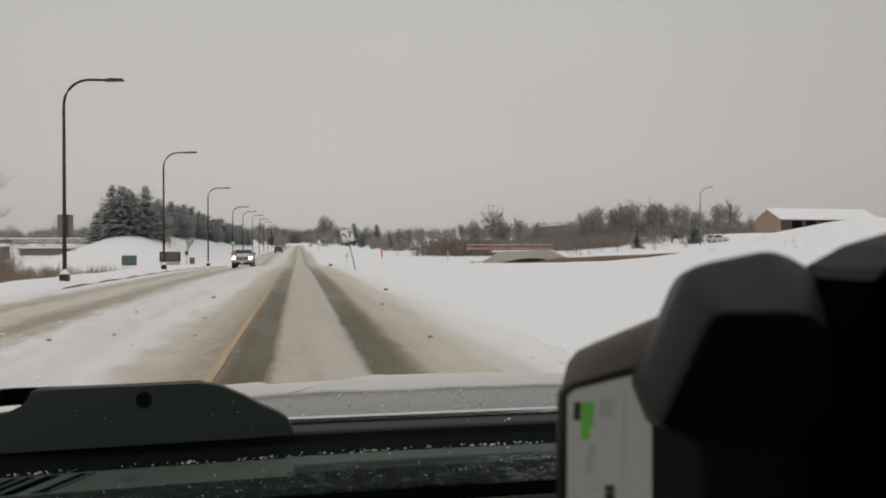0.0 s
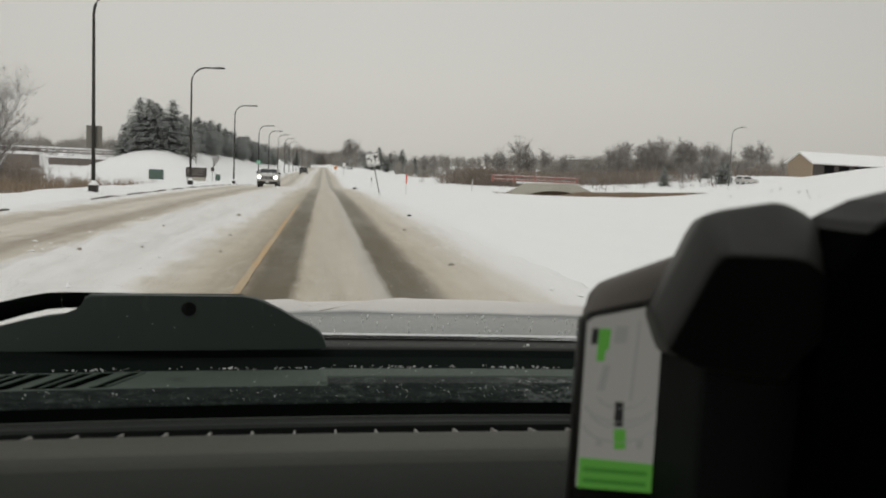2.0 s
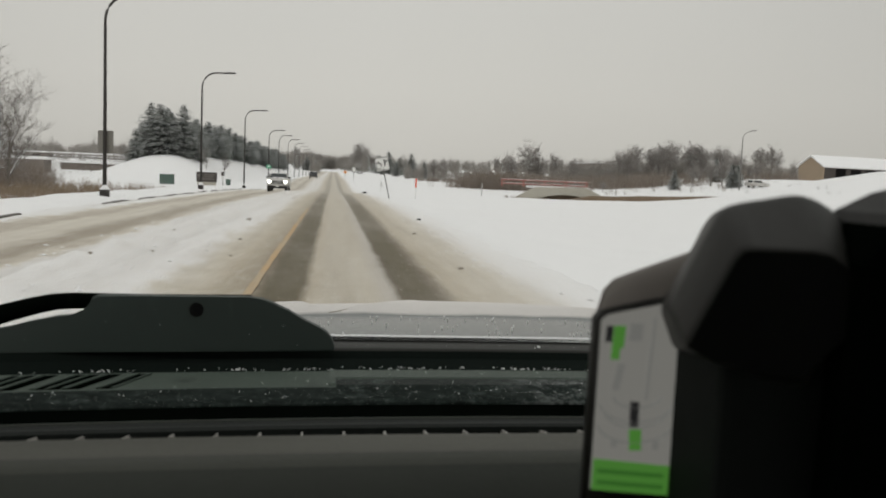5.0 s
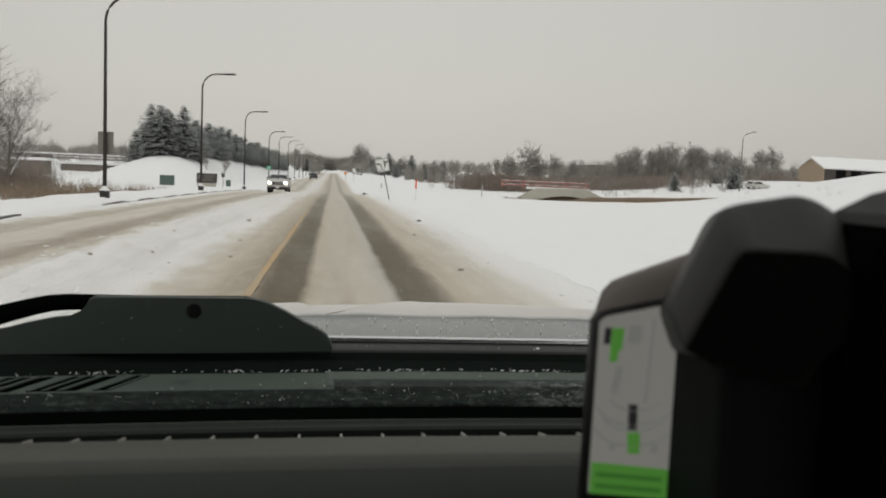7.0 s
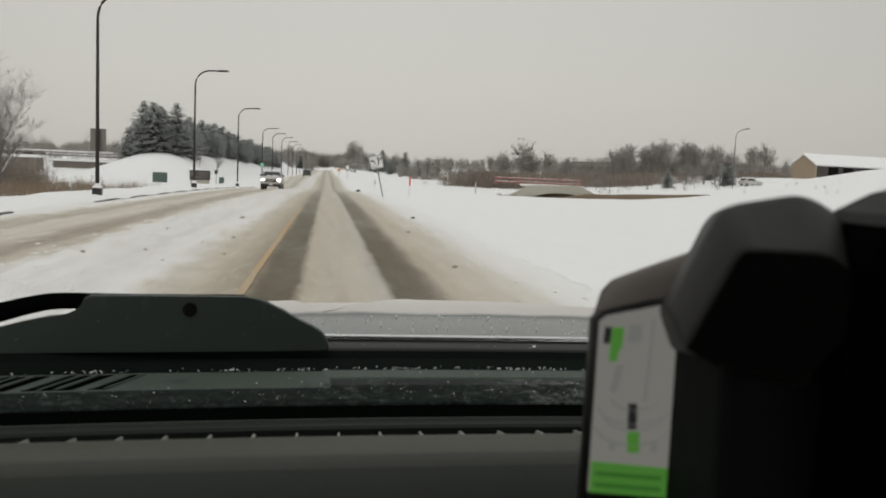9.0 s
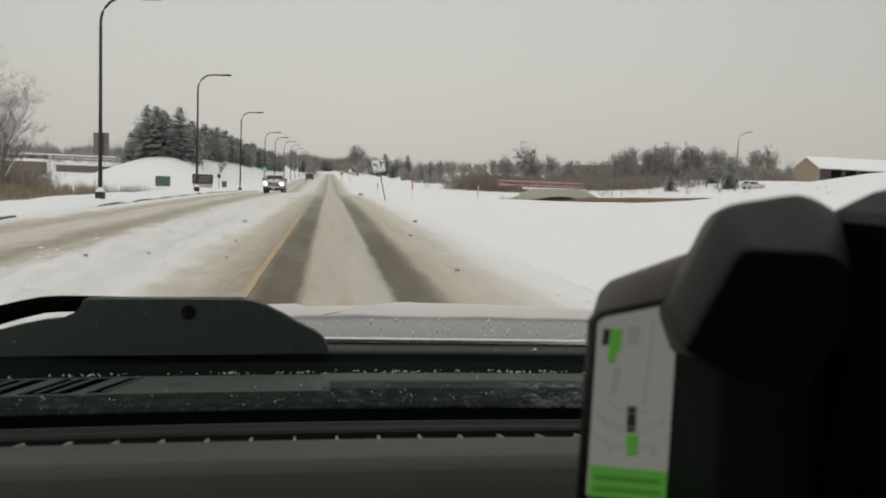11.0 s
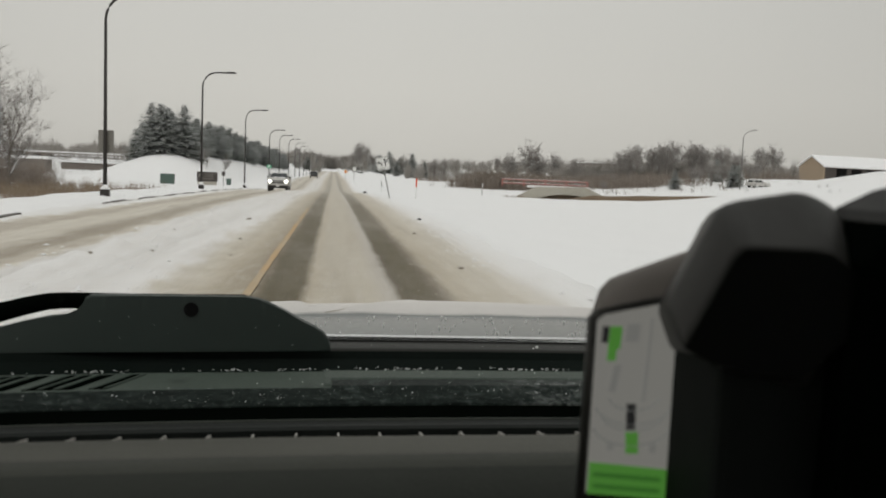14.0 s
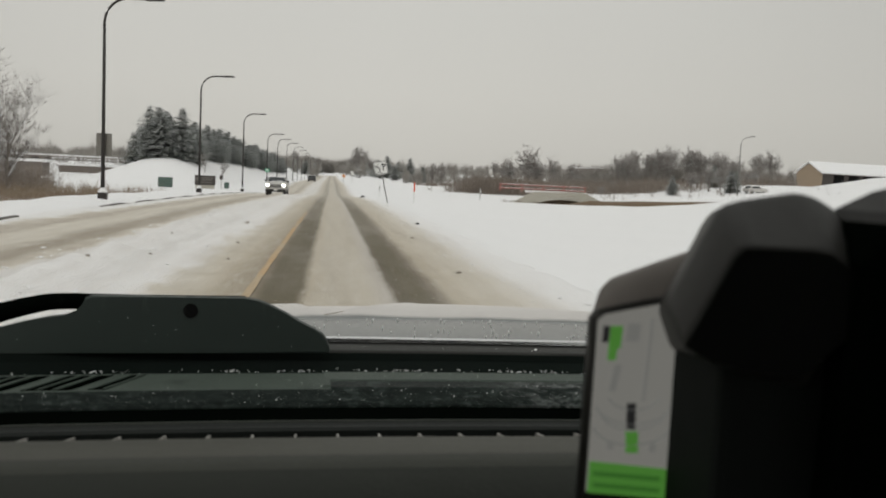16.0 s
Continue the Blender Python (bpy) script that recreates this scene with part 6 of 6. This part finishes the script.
tagged(arrays("creek_bank", V, F, M_SOIL), "bare brown earth bank along the creek", "bank", kind="structure")
for yy in (0.6,):
    for z in (zb + 1.80, zb + 2.26):
        bm = bmesh.new()
        box(bm, (-w2 - 1.6, yy - 0.05, z - 0.062), (w2 - 3.2, yy + 0.05, z + 0.062), 0.01)
        rl = part("rail", bm, M_RED, t)
        bm = bmesh.new()
        box(bm, (-w2 - 1.6, yy - 0.055, z + 0.060), (w2 - 3.2, yy + 0.055, z + 0.098), 0.012)
        part("snow_strip", bm, M_SNOW, rl, "thin line of snow on the rail")
    for i in range(5):
        x = -w2 - 1.5 + (2 * w2 - 1.8) * i / 4
        bm = bmesh.new()
        box(bm, (x - 0.08, yy - 0.08, zb + 1.45), (x + 0.08, yy + 0.08, zb + 2.36), 0.01)
        part("rail_post", bm, M_RED, t)
bm = bmesh.new()
box(bm, (-w2 + 2.4, 0.35, zb + 1.35), (w2 - 3.0, 3.8, zb + 1.62), 0.03)
part("deck", bm, M_SNOW, t, "snow-covered deck")

# ---- house, far buildings, tall lamp on the right ----
hx, hy = 122.5, 189
hz = gz(hx, hy) - 0.3
t = thing("barn", (hx, hy, hz), "tan gabled barn with a snow-covered roof", "house", "", 8)
t.scale = (0.84, 0.84, 0.88)
bm = bmesh.new()
slab(bm, [(-5.2, 0), (5.2, 0), (5.2, 4.6), (0, 7.4), (-5.2, 4.6)], "x", -3.5, 34)
part("wall", bm, M_TANWALL, t)
bm = bmesh.new()
box(bm, (-3.0, -5.30, 0), (33.8, -5.20, 4.3))
part("side_wall", bm, M_BROWNSIGN, t, "dark brown side under the eaves")
bm = bmesh.new()
slab(bm, [(-5.9, 4.35), (0, 7.5), (5.9, 4.35), (5.9, 4.75), (0, 7.95), (-5.9, 4.75)], "x", -4.0, 34.6)
part("roof", bm, M_SNOW, t, "snow-covered roof")
for i in range(6):
    bm = bmesh.new()
    box(bm, (1 + 5.4 * i, -5.36, 1.4), (4.6 + 5.4 * i, -5.30, 4.1))
    part("window", bm, M_DARKOPEN, t)


def low_building(at, w, d, h, turn, label, windows=True):
    t = thing("low_building", at, label, "building", "", turn)
    bm = bmesh.new()
    box(bm, (-w / 2, 0, -1), (w / 2, d, h), 0.03)
    part("wall", bm, M_BRICK, t)
    bm = bmesh.new()
    box(bm, (-w / 2 - 0.6, -0.8, h), (w / 2 + 0.6, d + 0.6, h + 0.45), 0.05)
    part("roof", bm, M_SNOW, t, "flat snow-covered roof")
    n = int(w / 4) if windows else 0
    for i in range(n):
        bm = bmesh.new()
        x = -w / 2 + (i + 0.5) * w / n
        box(bm, (x - 1.2, -0.06, h * 0.35), (x + 1.2, 0.0, h * 0.8))
        part("window", bm, M_DARKOPEN, t)


low_building((-84, 262, gz(-84, 262) - 1.3), 34, 14, 3.0, 6, "long low brown building with snow on its flat roof")
low_building((-57, 132, gz(-57, 132) - 0.6), 24, 10, 2.9, 12, "long low red-brown building with snow on its flat roof", False)
low_building((-41.5, 158, gz(-41.5, 158) - 0.2), 17, 7, 1.45, 5, "low brown shed with snow on its flat roof", False)
low_building((112, 300, 6.3), 27, 12, 2.9, 20, "long low brown building with snow on its flat roof")
low_building((-66, 245, gz(-66, 245) - 0.9), 26, 10, 1.6, 4, "long low brown building with snow on its flat roof")

t = thing("area_lamp", (74.8, 140, gz(74.8, 140)), "tall grey street lamp beyond the field", "street lamp")
bm = bmesh.new()
tube(bm, [(0, 0, -0.3), (0, 0, 9.6), (0.3, 0, 10.3), (1.0, 0, 10.7), (2.2, 0, 11.0)], [0.11, 0.08, 0.07, 0.06, 0.05], 8)
part("pole", bm, M_STEEL, t)
bm = bmesh.new()
box(bm, (1.7, -0.15, 10.92), (2.6, 0.15, 11.06), 0.04)
part("lamp_head", bm, M_STEEL, t)

# snow-covered parked car by the house
far = far_car((78.6, 144, gz(78.6, 144)), "pale parked car under snow near the barn", M_WHITEPAINT)
far.rotation_euler = (0, 0, radians(-80))
bm = bmesh.new()
box(bm, (-0.85, 0.7, 1.42), (0.85, 2.5, 1.66), 0.09)
part("snow_cap", bm, M_SNOW, far, "thick snow on the roof")
bm = bmesh.new()
slab(bm, [(3.0, 1.02), (3.1, 1.16), (4.1, 1.06), (4.3, 0.93)], "x", -0.8, 0.8, 0.03)
part("bonnet_snow", bm, M_SNOW, far, "thick snow on the bonnet")
for s in (-1, 1):
    bm = bmesh.new()
    slab(bm, [(0.75, 1.05), (2.75, 1.05), (2.2, 1.42), (0.95, 1.42)], "x", s * 0.89 - 0.012, s * 0.89 + 0.012)
    part("side_window", bm, M_CARGLASS, far)

# ---- what lies behind: bridge parapets, hydrant, van, hazard marker ----
def parapet(at, length, label):
    t = thing("bridge_parapet", at, label, "parapet", "bridge parapets")
    n = int(length / 2.4)
    bm = bmesh.new()
    slab(bm, [(-0.20, -0.3), (0.20, -0.3), (0.16, 1.0), (0.22, 1.02), (0.22, 1.25), (-0.22, 1.25), (-0.22, 1.02), (-0.16, 1.0)], "y", 0, length, 0.02)
    part("wall", bm, M_PARAPET, t, "stained cream concrete wall with a moulded top")
    for i in range(n):
        bm = bmesh.new()
        box(bm, (-0.215, (i + 0.12) * length / n, 0.05), (-0.17, (i + 0.82) * length / n, 0.93), 0.01)
        part("panel", bm, M_CONCRETE, t)
    bm = bmesh.new()
    box(bm, (-0.26, -0.05, 1.25), (0.26, length + 0.05, 1.42), 0.07, 3)
    part("snow_cap", bm, M_SNOW, t, "thick rounded snow on top", True)


M_PARAPET = plain("stained_cream_concrete", (0.55, 0.50, 0.37), 0.85, 0.0, 2.0, 0.16, 0.15)
parapet((7.4, -75, float(ground_z(7.4, -60))), 29, "cream concrete bridge parapet with snow on top")
parapet((-12.0, -90, float(ground_z(-12, -75))), 36, "cream concrete bridge parapet with snow on top")

t = thing("fire_hydrant", (-9.8, -46, float(ground_z(-9.8, -46))), "yellow fire hydrant with a white cap of snow", "hydrant")
bm = bmesh.new()
tube(bm, [(0, 0, -0.2), (0, 0, 0.08), (0, 0, 0.10), (0, 0, 0.55)], [0.16, 0.16, 0.12, 0.11], 16)
part("barrel", bm, M_HYD, t, "", True)
bm = bmesh.new()
tube(bm, [(0, 0, 0.55), (0, 0, 0.60), (0, 0, 0.68), (0, 0, 0.74)], [0.15, 0.15, 0.10, 0.03], 16)
part("bonnet_cap", bm, M_HYD, t, "", True)
bm = bmesh.new()
tube(bm, [(-0.19, 0, 0.42), (0.19, 0, 0.42)], 0.055, 12)
part("outlet", bm, M_HYD, t)
bm = bmesh.new()
bmesh.ops.create_uvsphere(bm, u_segments=14, v_segments=8, radius=1.0, matrix=Matrix.LocRotScale((0, 0, 0.74), None, (0.15, 0.15, 0.08)))
part("snow_cap", bm, M_SNOW, t, "small cap of snow", True)

t, pl = road_sign("hazard_marker", (11.5, -70, float(ground_z(11.5, -70))), "black and orange striped hazard marker on a post", 0.45, 0.9, 1.1, M_SIGNORANGE, 0, M_STEEL)
for i in range(4):
    z = 1.12 + 0.23 * i
    flat(pl, "stripe", [(-0.22, z), (0.22, z + 0.16 if z + 0.27 < 2.0 else z + 0.1), (0.22, min(1.99, z + 0.27)), (-0.22, min(1.99, z + 0.11))], M_SIGNBLACK)

M_STRIPE = plain("dark_red_stripe_paint", (0.20, 0.03, 0.035), 0.4, 0.0, 3, 0.15)
M_AMBER = glow("amber_indicator", (1.0, 0.45, 0.08), 3.0)


def work_van(at):
    """Faces along -y; front at y = 0."""
    t = thing("work_van", at, "white work van with a red stripe and a ladder rack", "van")
    bm = bmesh.new()
    slab(bm, [(0.05, 0.5), (0.0, 0.95), (0.12, 1.12), (0.95, 1.25), (1.75, 2.02), (2.0, 2.10), (5.45, 2.12), (5.6, 1.9), (5.65, 0.5), (5.2, 0.42), (0.4, 0.4)], "x", -1.0, 1.0, 0.07)
    body = part("body", bm, M_WHITEPAINT, t, "white painted body")
    bm = bmesh.new()
    q = [bm.verts.new(p) for p in ((-0.86, 1.02, 1.32), (0.86, 1.02, 1.32), (0.78, 1.64, 1.93), (-0.78, 1.64, 1.93))]
    f = bm.faces.new(q)
    bmesh.ops.translate(bm, verts=bm.verts, vec=(0, -0.03, 0.03))
    r = bmesh.ops.extrude_face_region(bm, geom=[f])
    bmesh.ops.translate(bm, verts=[v for v in r["geom"] if isinstance(v, bmesh.types.BMVert)], vec=(0, 0.03, -0.03))
    part("windscreen", bm, M_CARGLASS, t, "dark windscreen")
    for s in (-1, 1):
        bm = bmesh.new()
        slab(bm, [(1.35, 1.35), (2.2, 1.35), (2.2, 1.9), (1.85, 1.9)], "x", s * 1.0 - 0.012, s * 1.0 + 0.012)
        part("side_window", bm, M_CARGLASS, t)
        bm = bmesh.new()
        box(bm, (s * 1.004 - 0.008, 0.3, 1.02), (s * 1.004 + 0.008, 5.5, 1.22))
        part("stripe", bm, M_STRIPE, body, "dark red stripe")
        for z, y0, y1 in ((0.86, 2.6, 5.0), (0.74, 2.8, 4.8), (1.62, 3.6, 4.8), (1.75, 3.6, 4.9)):
            bm = bmesh.new()
            box(bm, (s * 1.004 - 0.008, y0, z), (s * 1.004 + 0.008, y1, z + 0.06))
            part("text_bar", bm, M_STRIPE, body)
        bm = bmesh.new()
        box(bm, (s * 1.13 - 0.1, 1.25, 1.25), (s * 1.13 + 0.1, 1.36, 1.55), 0.03)
        part("mirror", bm, M_RUBBER, t)
        bm = bmesh.new()
        box(bm, (s * 0.76 - 0.17, -0.02, 0.84), (s * 0.76 + 0.17, 0.08, 1.02), 0.03)
        part("headlight", bm, M_HEADLIGHT, t, "lit headlight")
        bm = bmesh.new()
        box(bm, (s * 0.76 - 0.17, -0.02, 0.72), (s * 0.76 + 0.17, 0.08, 0.82), 0.02)
        part("indicator", bm, M_AMBER, t, "amber indicator")
        bm = bmesh.new()
        tube(bm, [(s * 0.8, 1.9, 2.3), (s * 0.8, 5.4, 2.3)], 0.03, 8)
        part("rack_rail", bm, M_STEEL, t)
        for y in (2.1, 3.7, 5.2):
            bm = bmesh.new()
            tube(bm, [(s * 0.8, y, 2.08), (s * 0.8, y, 2.3)], 0.025, 6)
            part("rack_leg", bm, M_STEEL, t)
    for x in (-0.35, -0.05):
        bm = bmesh.new()
        box(bm, (x - 0.03, 1.7, 2.33), (x + 0.03, 5.6, 2.42), 0.01)
        part("ladder_rail", bm, M_RED, t)
    for y in (2.1, 3.7, 5.2):
        bm = bmesh.new()
        tube(bm, [(-0.8, y, 2.31), (0.8, y, 2.31)], 0.02, 6)
        part("rack_bar", bm, M_STEEL, t)
    bm = bmesh.new()
    box(bm, (-0.55, -0.03, 0.74), (0.55, 0.06, 1.02), 0.03)
    part("grille", bm, M_DARKOPEN, t)
    bm = bmesh.new()
    box(bm, (-1.0, -0.1, 0.45), (1.0, 0.12, 0.68), 0.05)
    part("front_bumper", bm, M_RUBBER, t)
    for x in (-0.86, 0.86):
        wheel(t, x, 0.95, 0.38, 0.24), wheel(t, x, 4.4, 0.38, 0.24)


work_van((-4.6, -47, float(road_z(-47)) + 0.02))
